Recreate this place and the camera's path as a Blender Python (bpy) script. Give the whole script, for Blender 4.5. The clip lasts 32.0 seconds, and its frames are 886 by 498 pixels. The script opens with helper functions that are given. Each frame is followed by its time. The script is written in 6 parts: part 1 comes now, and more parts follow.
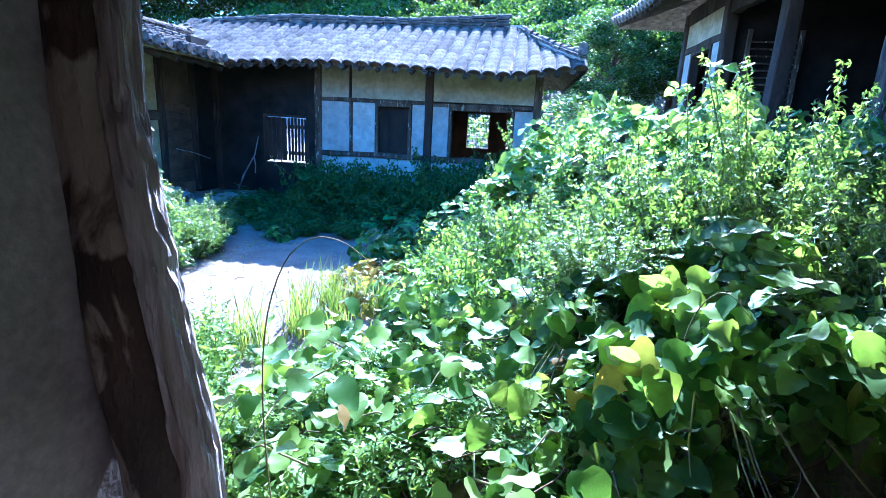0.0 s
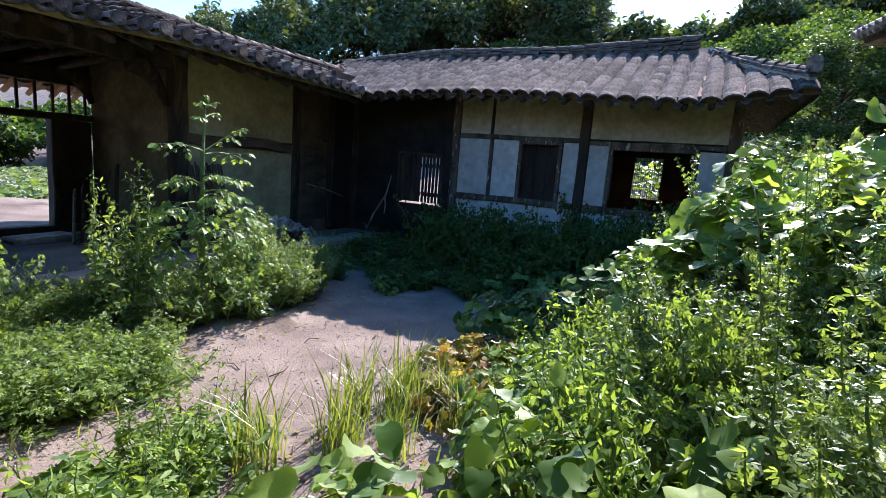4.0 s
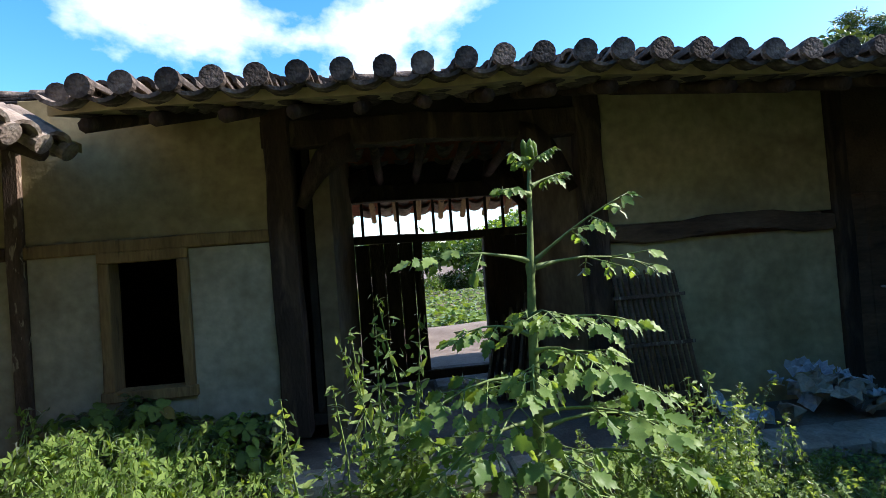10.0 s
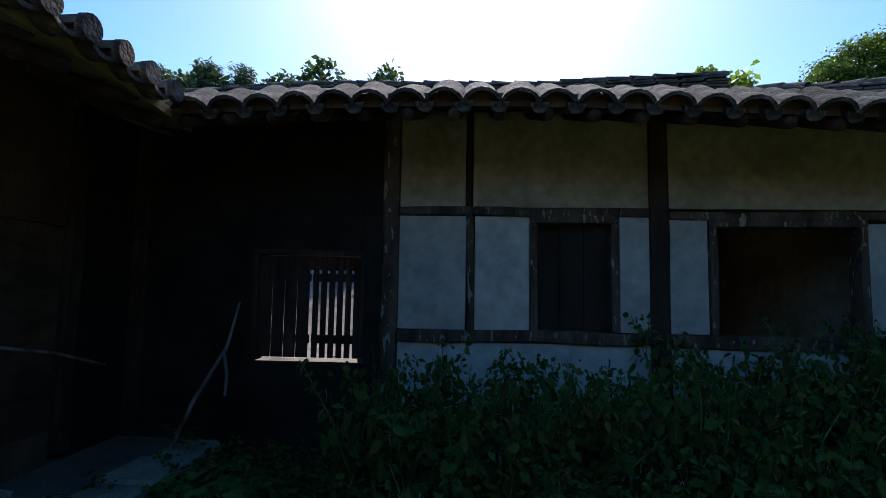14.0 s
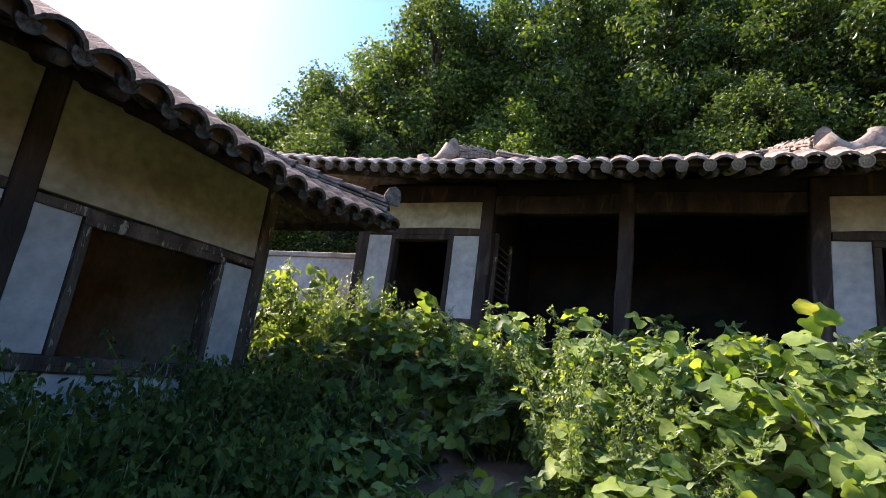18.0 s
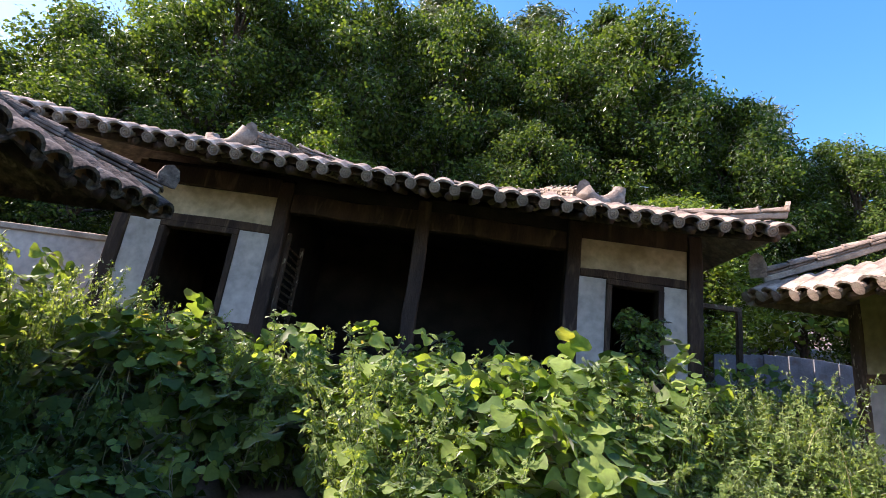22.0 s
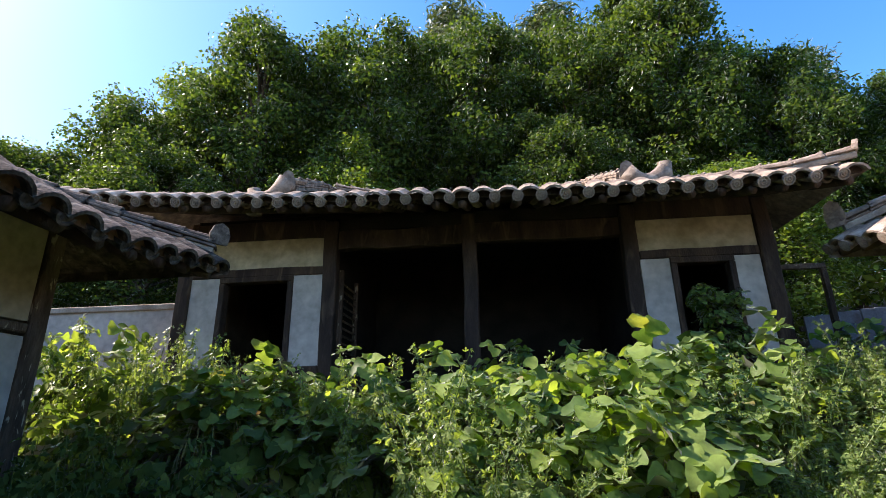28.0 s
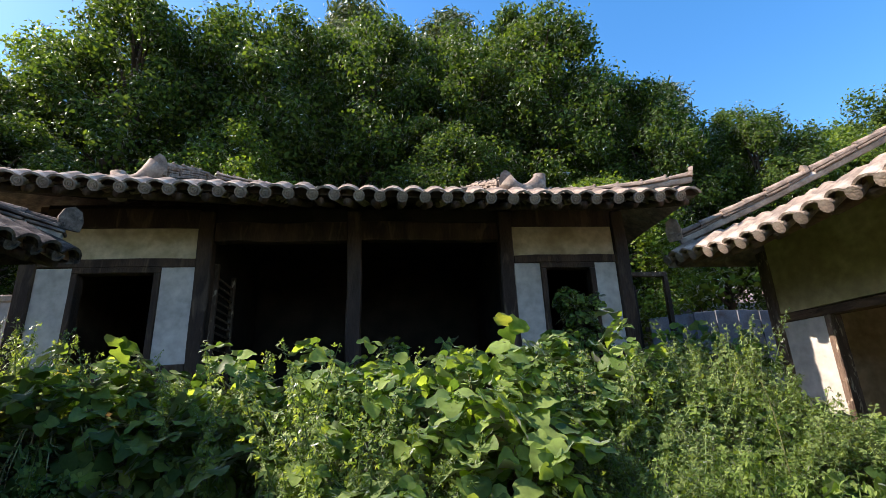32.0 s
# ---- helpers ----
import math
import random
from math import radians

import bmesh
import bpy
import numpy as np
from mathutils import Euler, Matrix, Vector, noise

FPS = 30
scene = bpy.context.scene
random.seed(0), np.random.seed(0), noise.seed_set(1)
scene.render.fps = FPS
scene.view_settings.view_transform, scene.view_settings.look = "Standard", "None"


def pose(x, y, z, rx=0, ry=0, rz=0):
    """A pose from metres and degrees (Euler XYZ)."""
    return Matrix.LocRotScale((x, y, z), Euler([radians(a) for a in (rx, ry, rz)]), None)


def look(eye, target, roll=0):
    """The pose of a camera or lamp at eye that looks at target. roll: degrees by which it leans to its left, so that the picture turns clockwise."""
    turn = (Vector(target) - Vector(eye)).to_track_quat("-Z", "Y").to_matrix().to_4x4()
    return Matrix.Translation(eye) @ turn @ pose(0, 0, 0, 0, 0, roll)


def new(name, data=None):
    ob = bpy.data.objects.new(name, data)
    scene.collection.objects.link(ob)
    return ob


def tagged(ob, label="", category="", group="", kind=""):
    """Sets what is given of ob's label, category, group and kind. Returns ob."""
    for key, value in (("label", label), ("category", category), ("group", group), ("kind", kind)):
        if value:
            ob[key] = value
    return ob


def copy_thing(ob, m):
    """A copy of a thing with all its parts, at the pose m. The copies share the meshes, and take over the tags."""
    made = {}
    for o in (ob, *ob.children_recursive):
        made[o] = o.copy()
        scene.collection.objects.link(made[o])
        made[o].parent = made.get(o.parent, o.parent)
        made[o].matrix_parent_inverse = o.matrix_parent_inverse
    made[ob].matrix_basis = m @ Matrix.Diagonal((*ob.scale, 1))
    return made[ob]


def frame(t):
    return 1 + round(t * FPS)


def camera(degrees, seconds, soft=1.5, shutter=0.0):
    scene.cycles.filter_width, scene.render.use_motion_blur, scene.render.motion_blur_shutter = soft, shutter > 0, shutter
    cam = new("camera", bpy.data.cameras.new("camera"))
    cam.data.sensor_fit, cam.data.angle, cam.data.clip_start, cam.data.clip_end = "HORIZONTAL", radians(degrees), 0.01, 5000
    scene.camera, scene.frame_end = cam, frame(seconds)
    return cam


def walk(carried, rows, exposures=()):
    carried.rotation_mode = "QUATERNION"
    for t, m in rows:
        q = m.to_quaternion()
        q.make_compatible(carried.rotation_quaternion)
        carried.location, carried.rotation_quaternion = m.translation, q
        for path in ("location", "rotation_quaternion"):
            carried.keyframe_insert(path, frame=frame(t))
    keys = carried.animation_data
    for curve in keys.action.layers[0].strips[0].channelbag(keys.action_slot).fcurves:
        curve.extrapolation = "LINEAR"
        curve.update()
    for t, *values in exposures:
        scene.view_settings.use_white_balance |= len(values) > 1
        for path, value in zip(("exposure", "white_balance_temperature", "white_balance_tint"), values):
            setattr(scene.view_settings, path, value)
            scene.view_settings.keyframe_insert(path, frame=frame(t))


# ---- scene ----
cam = camera(83, 32.0, soft=0.8)
# seconds, eye x, y, z, yaw, pitch, roll in degrees
PATH = [
    (0, 7.104, 3.985, 2.065, 98.05, -13.96, 2.92),
    (1, 6.372, 4.016, 1.860, 97.41, -20.48, 3.80),
    (1.5, 6.156, 4.019, 1.836, 99.71, -19.61, 3.15),
    (2, 5.956, 4.017, 1.830, 104.18, -17.08, 1.95),
    (2.5, 5.712, 3.972, 1.817, 108.62, -13.58, 4.63),
    (3, 5.540, 3.924, 1.860, 114.70, -10.48, 6.35),
    (3.5, 5.500, 3.945, 1.926, 117.21, -9.84, 5.62),
    (5.5, 4.020, 3.303, 1.690, 110.75, -9.03, -1.26),
    (6, 3.926, 3.191, 1.686, 118.80, -10.79, -0.74),
    (6.5, 3.890, 3.036, 1.688, 129.07, -9.48, -2.92),
    (7, 3.622, 2.726, 1.724, 138.86, -7.38, -4.02),
    (7.5, 3.379, 2.395, 1.831, 148.54, -6.11, -4.67),
    (8, 3.083, 2.004, 1.836, 156.80, -5.23, -4.58),
    (8.5, 2.780, 1.674, 1.841, 165.11, -3.78, -4.77),
    (9, 2.526, 1.369, 1.863, 174.91, -1.72, -5.36),
    (9.5, 2.296, 1.282, 1.882, 180.65, 0.40, -5.82),
    (10, 2.053, 1.387, 1.872, 175.44, 1.18, -4.38),
    (10.5, 1.848, 1.547, 1.813, 166.88, 1.62, -2.49),
    (11, 1.670, 1.465, 1.767, 157.68, 2.74, -0.48),
    (11.5, 1.651, 1.354, 1.805, 149.35, 3.23, 0.97),
    (12, 1.606, 0.906, 1.798, 134.45, 4.63, 1.58),
    (12.5, 1.465, 0.565, 1.762, 120.19, 6.06, 0.60),
    (13, 1.253, 0.404, 1.740, 106.95, 6.35, 0.88),
    (13.5, 1.061, 0.365, 1.732, 101.07, 5.58, 0.93),
    (15.5, 0.273, -0.134, 1.712, 62.54, 5.21, 1.56),
    (16, 0.234, -0.024, 1.720, 56.87, 5.91, 2.08),
    (16.5, 0.230, 0.189, 1.744, 49.57, 7.21, 4.39),
    (17, 0.202, 0.323, 1.765, 40.98, 9.24, 5.20),
    (17.5, 0.222, 0.328, 1.733, 32.88, 11.33, 6.21),
    (18, 0.256, 0.178, 1.672, 25.04, 12.94, 7.50),
    (18.5, 0.290, 0.186, 1.699, 19.13, 14.02, 8.93),
    (19, 0.280, 0.201, 1.730, 13.77, 14.30, 9.57),
    (19.5, 0.194, 0.306, 1.758, 7.99, 14.58, 9.51),
    (20, 0.113, 0.357, 1.776, 3.25, 15.17, 8.14),
    (20.5, 0.096, 0.368, 1.785, 0.67, 14.94, 7.17),
    (21, 0.091, 0.363, 1.790, -0.34, 15.91, 7.55),
    (21.5, 0.084, 0.366, 1.790, -0.08, 16.23, 7.64),
    (22, 0.075, 0.367, 1.787, 0.35, 16.37, 7.71),
    (22.5, 0.078, 0.354, 1.792, -1.27, 15.78, 7.89),
    (23, 0.076, 0.345, 1.800, -0.97, 16.03, 7.19),
    (23.5, 0.055, 0.376, 1.811, 0.13, 16.64, 6.74),
    (24, 0.020, 0.415, 1.801, 0.84, 16.79, 6.28),
    (24.5, 0.004, 0.447, 1.780, 1.40, 17.15, 5.07),
    (25, 0.015, 0.461, 1.771, 2.14, 17.88, 3.26),
    (25.5, 0.034, 0.480, 1.760, 3.29, 18.40, 1.56),
    (26, 0.036, 0.471, 1.754, 4.63, 18.77, 0.14),
    (26.5, 0.049, 0.448, 1.752, 5.80, 18.73, -0.58),
    (28.5, 0.064, 0.467, 1.753, 6.28, 17.81, -0.95),
    (29, 0.031, 0.489, 1.757, 4.99, 17.65, -0.82),
    (29.5, 0.052, 0.471, 1.757, 2.95, 17.94, -1.31),
    (30, 0.102, 0.443, 1.754, 0.09, 18.42, -1.99),
    (30.5, 0.167, 0.388, 1.744, -3.29, 18.77, -2.42),
    (31, 0.225, 0.297, 1.725, -6.10, 18.58, -2.48),
    (31.5, 0.224, 0.326, 1.712, -7.00, 18.19, -2.36),
    (32, 0.209, 0.353, 1.707, -6.29, 17.68, -2.42),
]


def aim(yaw, pitch, roll):
    """A turn from the heading (anticlockwise from +y), the tilt and the lean."""
    return Matrix.Rotation(radians(yaw), 4, "Z") @ Matrix.Rotation(radians(90 + pitch), 4, "X") @ Matrix.Rotation(radians(roll), 4, "Z")


EXPOSURES = [(0, 3.0, 4350, 18), (0.3, 2.7, 4850, 18), (0.8, 2.35, 4900, 19), (2, 2.1, 5300, 23), (3, 1.8, 5700, 27), (6, 1.1, 6700, 24), (7.5, 1.5, 7000, 25), (9, 1.45, 6500, 18), (10.5, 1.0, 6300, 18),
             (11.5, 0.95, 6300, 20), (12, 0.75, 6200, 18), (13, 0.15, 5800, 12), (16, 1.35, 7200, 32), (19, 1.55, 7200, 36), (24, 1.5, 7200, 32), (32, 1.15, 7200, 25)]
walk(cam, [(t, Matrix.Translation((x, y, z)) @ aim(a, p, r)) for t, x, y, z, a, p, r in PATH], EXPOSURES)

# ---------------------------------------------------------------- light
SUN_AZ, SUN_EL = 89.0, 43.2      # heading of the sun anticlockwise from +y, and its height
world = bpy.data.worlds.new("sky")
scene.world = world
world.use_nodes = True
wn, wl = world.node_tree.nodes, world.node_tree.links
wn.clear()
w_out = wn.new("ShaderNodeOutputWorld")
w_bg = wn.new("ShaderNodeBackground")
w_sky = wn.new("ShaderNodeTexSky")
w_sky.sky_type = "NISHITA"
w_sky.sun_disc = False
w_sky.sun_elevation = radians(SUN_EL)
w_sky.sun_rotation = radians(-SUN_AZ)
w_sky.air_density, w_sky.dust_density, w_sky.ozone_density = 1.0, 0.8, 2.0
w_bg.inputs["Strength"].default_value = 0.15
# deep blue, with a loose cumulus bank to the south: noise over that part of the dome
w_co = wn.new("ShaderNodeTexCoord")
w_map = wn.new("ShaderNodeMapping")
w_map.inputs["Scale"].default_value = (1.6, 1.6, 2.6)
w_map.inputs["Location"].default_value = (0.35, 0.1, 0.0)
w_noise = wn.new("ShaderNodeTexNoise")
w_noise.inputs["Scale"].default_value = 2.2
w_noise.inputs["Detail"].default_value = 9.0
w_noise.inputs["Roughness"].default_value = 0.55
w_dot = wn.new("ShaderNodeVectorMath")
w_dot.operation = "DOT_PRODUCT"
w_dot.inputs[1].default_value = (0.12, -0.87, 0.47)
w_bank = wn.new("ShaderNodeMapRange")
w_bank.inputs["From Min"].default_value, w_bank.inputs["From Max"].default_value = 0.86, 1.0
w_bank.inputs["To Min"].default_value, w_bank.inputs["To Max"].default_value = -0.16, 0.16
w_add = wn.new("ShaderNodeMath")
w_ramp = wn.new("ShaderNodeValToRGB")
w_ramp.color_ramp.elements[0].position, w_ramp.color_ramp.elements[1].position = 0.55, 0.74
w_mix = wn.new("ShaderNodeMix")
w_mix.data_type = "RGBA"
w_mix.inputs["B"].default_value = (6.2, 6.5, 6.9, 1)
w_hsv = wn.new("ShaderNodeHueSaturation")
w_hsv.inputs["Saturation"].default_value = 1.38
w_hsv.inputs["Hue"].default_value = 0.495
w_hsv.inputs["Value"].default_value = 1.12
wl.new(w_co.outputs["Generated"], w_map.inputs["Vector"])
wl.new(w_co.outputs["Generated"], w_dot.inputs[0])
wl.new(w_dot.outputs["Value"], w_bank.inputs["Value"])
wl.new(w_map.outputs["Vector"], w_noise.inputs["Vector"])
wl.new(w_noise.outputs["Fac"], w_add.inputs[0])
wl.new(w_bank.outputs["Result"], w_add.inputs[1])
wl.new(w_add.outputs["Value"], w_ramp.inputs["Fac"])
wl.new(w_ramp.outputs["Color"], w_mix.inputs["Factor"])
wl.new(w_sky.outputs["Color"], w_hsv.inputs["Color"])
wl.new(w_hsv.outputs["Color"], w_mix.inputs["A"])
wl.new(w_mix.outputs["Result"], w_bg.inputs["Color"])
wl.new(w_bg.outputs["Background"], w_out.inputs["Surface"])

sun = new("sun", bpy.data.lights.new("sun", "SUN"))
sun.data.energy, sun.data.angle, sun.data.color = 5.0, radians(0.6), (1.0, 0.94, 0.84)
az, el = radians(SUN_AZ), radians(SUN_EL)
sun_from = Vector((-math.sin(az) * math.cos(el), math.cos(az) * math.cos(el), math.sin(el)))
sun.matrix_world = look(sun_from * 50, (0, 0, 0))


# ---------------------------------------------------------------- materials
def material(name, base, dark, scale=6.0, rough=0.85, bump=0.3, stretch=(1, 1, 1), metal=0.0, fine=40.0, stain=None, vary=0.12, coords="Object", spec=0.3):
    """A weathered surface: two colours mixed by a broad and a fine noise, each piece a shade of its own, with relief."""
    m = bpy.data.materials.new(name)
    m.use_nodes = True
    n, l = m.node_tree.nodes, m.node_tree.links
    b = n["Principled BSDF"]
    b.inputs["Roughness"].default_value, b.inputs["Metallic"].default_value = rough, metal
    b.inputs["Specular IOR Level"].default_value = spec
    co, mp = n.new("ShaderNodeTexCoord"), n.new("ShaderNodeMapping")
    mp.inputs["Scale"].default_value = stretch
    big, small = n.new("ShaderNodeTexNoise"), n.new("ShaderNodeTexNoise")
    big.inputs["Scale"].default_value, big.inputs["Detail"].default_value = scale, 6
    small.inputs["Scale"].default_value, small.inputs["Detail"].default_value = fine, 5
    l.new(co.outputs[coords], mp.inputs["Vector"])
    l.new(mp.outputs["Vector"], big.inputs["Vector"])
    l.new(mp.outputs["Vector"], small.inputs["Vector"])
    ramp = n.new("ShaderNodeValToRGB")
    ramp.color_ramp.elements[0].position, ramp.color_ramp.elements[1].position = 0.36, 0.64
    ramp.color_ramp.elements[0].color, ramp.color_ramp.elements[1].color = (*dark, 1), (*base, 1)
    l.new(big.outputs["Fac"], ramp.inputs["Fac"])
    grain = n.new("ShaderNodeMix")
    grain.data_type, grain.blend_type = "RGBA", "OVERLAY"
    grain.inputs["Factor"].default_value = 0.45
    l.new(ramp.outputs["Color"], grain.inputs["A"])
    l.new(small.outputs["Fac"], grain.inputs["B"])
    last = grain.outputs["Result"]
    if stain:
        colour, size, low, high = stain
        sn, sr, sm = n.new("ShaderNodeTexNoise"), n.new("ShaderNodeValToRGB"), n.new("ShaderNodeMix")
        sn.inputs["Scale"].default_value, sn.inputs["Detail"].default_value = size, 8
        sn.inputs["Distortion"].default_value = 0.6
        sr.color_ramp.elements[0].position, sr.color_ramp.elements[1].position = low, high
        sm.data_type = "RGBA"
        sm.inputs["B"].default_value = (*colour, 1)
        l.new(mp.outputs["Vector"], sn.inputs["Vector"])
        l.new(sn.outputs["Fac"], sr.inputs["Fac"])
        l.new(sr.outputs["Color"], sm.inputs["Factor"])
        l.new(last, sm.inputs["A"])
        last = sm.outputs["Result"]
    info, hsv, val = n.new("ShaderNodeObjectInfo"), n.new("ShaderNodeHueSaturation"), n.new("ShaderNodeMapRange")
    val.inputs["To Min"].default_value, val.inputs["To Max"].default_value = 1 - vary, 1 + vary
    l.new(info.outputs["Random"], val.inputs["Value"])
    l.new(val.outputs["Result"], hsv.inputs["Value"])
    l.new(last, hsv.inputs["Color"])
    l.new(hsv.outputs["Color"], b.inputs["Base Color"])
    bp = n.new("ShaderNodeBump")
    bp.inputs["Strength"].default_value, bp.inputs["Distance"].default_value = bump, 0.02
    l.new(small.outputs["Fac"], bp.inputs["Height"])
    l.new(bp.outputs["Normal"], b.inputs["Normal"])
    return m


def leaf_material(name, colour, tip, glow=0.45, gloss=0.35, dry=0.0, sheen=1.1):
    """Leaves: a diffuse and a see-through part under a thin sheen, each leaf a shade of its own, some turned yellow."""
    m = bpy.data.materials.new(name)
    m.use_nodes = True
    n, l = m.node_tree.nodes, m.node_tree.links
    n.clear()
    out, mix, mix2 = n.new("ShaderNodeOutputMaterial"), n.new("ShaderNodeMixShader"), n.new("ShaderNodeMixShader")
    dif, tra, glo = n.new("ShaderNodeBsdfDiffuse"), n.new("ShaderNodeBsdfTranslucent"), n.new("ShaderNodeBsdfGlossy")
    geo, ramp, bright = n.new("ShaderNodeNewGeometry"), n.new("ShaderNodeValToRGB"), n.new("ShaderNodeMix")
    e = ramp.color_ramp.elements
    e[0].color, e[1].color = (*colour, 1), (*tip, 1)
    e[0].position, e[1].position = 0.15, 0.9
    if dry:
        x = e.new(1.0 - dry)
        x.color = (*tip, 1)
        y = e.new(min(1.0, 1.0 - dry + 0.02))
        y.color = (0.26, 0.2, 0.05, 1)
        e[len(e) - 1].color = (0.2, 0.12, 0.05, 1)
    co, ns, info = n.new("ShaderNodeTexCoord"), n.new("ShaderNodeTexNoise"), n.new("ShaderNodeObjectInfo")
    ns.inputs["Scale"].default_value, ns.inputs["Detail"].default_value = 35.0, 4
    hsv, val = n.new("ShaderNodeHueSaturation"), n.new("ShaderNodeMapRange")
    val.inputs["To Min"].default_value, val.inputs["To Max"].default_value = 0.65, 1.3
    add, wrap = n.new("ShaderNodeMath"), n.new("ShaderNodeMath")
    wrap.operation = "FRACT"
    l.new(geo.outputs["Random Per Island"], add.inputs[0])
    l.new(info.outputs["Random"], add.inputs[1])
    l.new(add.outputs["Value"], wrap.inputs[0])
    l.new(wrap.outputs["Value"], ramp.inputs["Fac"])
    l.new(co.outputs["Object"], ns.inputs["Vector"])
    l.new(ns.outputs["Fac"], val.inputs["Value"])
    l.new(val.outputs["Result"], hsv.inputs["Value"])
    l.new(ramp.outputs["Color"], hsv.inputs["Color"])
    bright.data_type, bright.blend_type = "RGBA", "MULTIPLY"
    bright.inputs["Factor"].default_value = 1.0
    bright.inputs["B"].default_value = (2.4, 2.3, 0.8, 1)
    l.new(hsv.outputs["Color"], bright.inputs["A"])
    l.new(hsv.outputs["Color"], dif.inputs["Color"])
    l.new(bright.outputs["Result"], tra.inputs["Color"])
    glo.inputs["Roughness"].default_value = gloss
    glo.inputs["Color"].default_value = (0.8, 0.85, 0.8, 1)
    mix.inputs["Fac"].default_value = glow
    l.new(dif.outputs["BSDF"], mix.inputs[1])
    l.new(tra.outputs["BSDF"], mix.inputs[2])
    fr = n.new("ShaderNodeFresnel")
    fr.inputs["IOR"].default_value = sheen
    l.new(fr.outputs["Fac"], mix2.inputs["Fac"])
    l.new(mix.outputs["Shader"], mix2.inputs[1])
    l.new(glo.outputs["BSDF"], mix2.inputs[2])
    l.new(mix2.outputs["Shader"], out.inputs["Surface"])
    return m


TILE = material("grey_clay_tile", (0.15, 0.122, 0.1), (0.05, 0.042, 0.037), 11, 0.92, 0.9, vary=0.45, stain=((0.26, 0.22, 0.175), 9.0, 0.58, 0.72), spec=0.15)
TILE_PALE = material("bleached_clay_tile", (0.29, 0.235, 0.185), (0.14, 0.115, 0.095), 9, 0.85, 0.5, vary=0.18, stain=((0.42, 0.39, 0.33), 5.0, 0.55, 0.75))
TILE_RED = material("orange_clay_tile", (0.42, 0.16, 0.08), (0.3, 0.11, 0.06), 8, 0.8, 0.3)
MORTAR = material("lime_mortar", (0.42, 0.39, 0.34), (0.25, 0.23, 0.2), 8, 0.95, 0.5)
WOOD_DARK = material("smoke_dark_timber", (0.07, 0.045, 0.03), (0.03, 0.02, 0.015), 5, 0.8, 0.6, (1, 1, 0.25), fine=55, stain=((0.13, 0.09, 0.06), 7.0, 0.56, 0.72))
WOOD_GREY = material("weathered_grey_timber", (0.17, 0.12, 0.085), (0.06, 0.04, 0.028), 6, 0.85, 0.9, (1, 1, 0.3), fine=60, stain=((0.42, 0.35, 0.25), 22.0, 0.6, 0.65))
WOOD_BEAM = material("old_brown_beam", (0.16, 0.1, 0.06), (0.07, 0.045, 0.03), 5, 0.85, 0.7, (0.25, 0.25, 1), fine=50, stain=((0.03, 0.02, 0.015), 8.0, 0.55, 0.75))
WOOD_BLACK = material("near_black_timber", (0.04, 0.028, 0.02), (0.018, 0.013, 0.01), 5, 0.85, 0.5, (1, 1, 0.25), fine=55)
WOOD_OCHRE = material("ochre_pine_frame", (0.36, 0.25, 0.11), (0.22, 0.14, 0.06), 5, 0.75, 0.5, (1, 1, 0.15), fine=45, stain=((0.06, 0.04, 0.02), 12.0, 0.62, 0.72))
WOOD_SILVER = material("sun_bleached_timber", (0.4, 0.37, 0.36), (0.16, 0.12, 0.1), 8, 0.8, 1.0, (1, 1, 0.06), fine=70, stain=((0.1, 0.06, 0.04), 6.0, 0.58, 0.7))
LIME_WHITE = material("bluish_limewash", (0.55, 0.53, 0.47), (0.44, 0.42, 0.37), 1.6, 0.92, 0.2, fine=9, stain=((0.36, 0.33, 0.27), 2.2, 0.62, 0.85))
LIME_CREAM = material("cream_clay_plaster", (0.52, 0.45, 0.31), (0.38, 0.32, 0.2), 2.5, 0.95, 0.35, fine=11, stain=((0.25, 0.19, 0.11), 1.8, 0.58, 0.8))
LIME_PALE = material("pale_clay_limewash", (0.47, 0.44, 0.32), (0.36, 0.33, 0.23), 2.6, 0.93, 0.3, fine=11, stain=((0.26, 0.22, 0.14), 1.7, 0.6, 0.85))
LIME_OCHRE = material("ochre_clay_plaster", (0.44, 0.37, 0.2), (0.32, 0.26, 0.13), 2.2, 0.95, 0.4, fine=11, stain=((0.22, 0.17, 0.09), 1.6, 0.58, 0.8))
# near-black: soot by the slatted door, painted shade in hall and rooms
SOOT_AND_SHADE = material("soot_and_shade_black", (0.035, 0.028, 0.022), (0.015, 0.012, 0.01), 3, 0.95, 0.4)
CLAY_DARK = material("dark_brown_clay", (0.17, 0.11, 0.07), (0.09, 0.058, 0.038), 3, 0.95, 0.4)
# the ochre plaster again, darkened by hand to the shade of the passage
LIME_OCHRE_SHADED = material("shaded_ochre_plaster", (0.24, 0.19, 0.11), (0.15, 0.115, 0.065), 2.2, 0.95, 0.4, fine=11, stain=((0.09, 0.07, 0.045), 1.6, 0.55, 0.8))
STONE = material("rough_field_stone", (0.36, 0.33, 0.29), (0.2, 0.18, 0.16), 7, 0.9, 0.7, vary=0.2)
CEMENT = material("worn_cement_edge", (0.4, 0.35, 0.28), (0.25, 0.21, 0.16), 4, 0.92, 0.5)
EARTH = material("packed_clay_earth", (0.225, 0.185, 0.148), (0.135, 0.105, 0.082), 1.7, 0.95, 0.5, fine=46, stain=((0.1, 0.078, 0.06), 1.3, 0.56, 0.68), vary=0.0)
BARK = material("tree_bark", (0.13, 0.1, 0.075), (0.06, 0.045, 0.035), 6, 0.95, 1.0, (1, 1, 0.3))
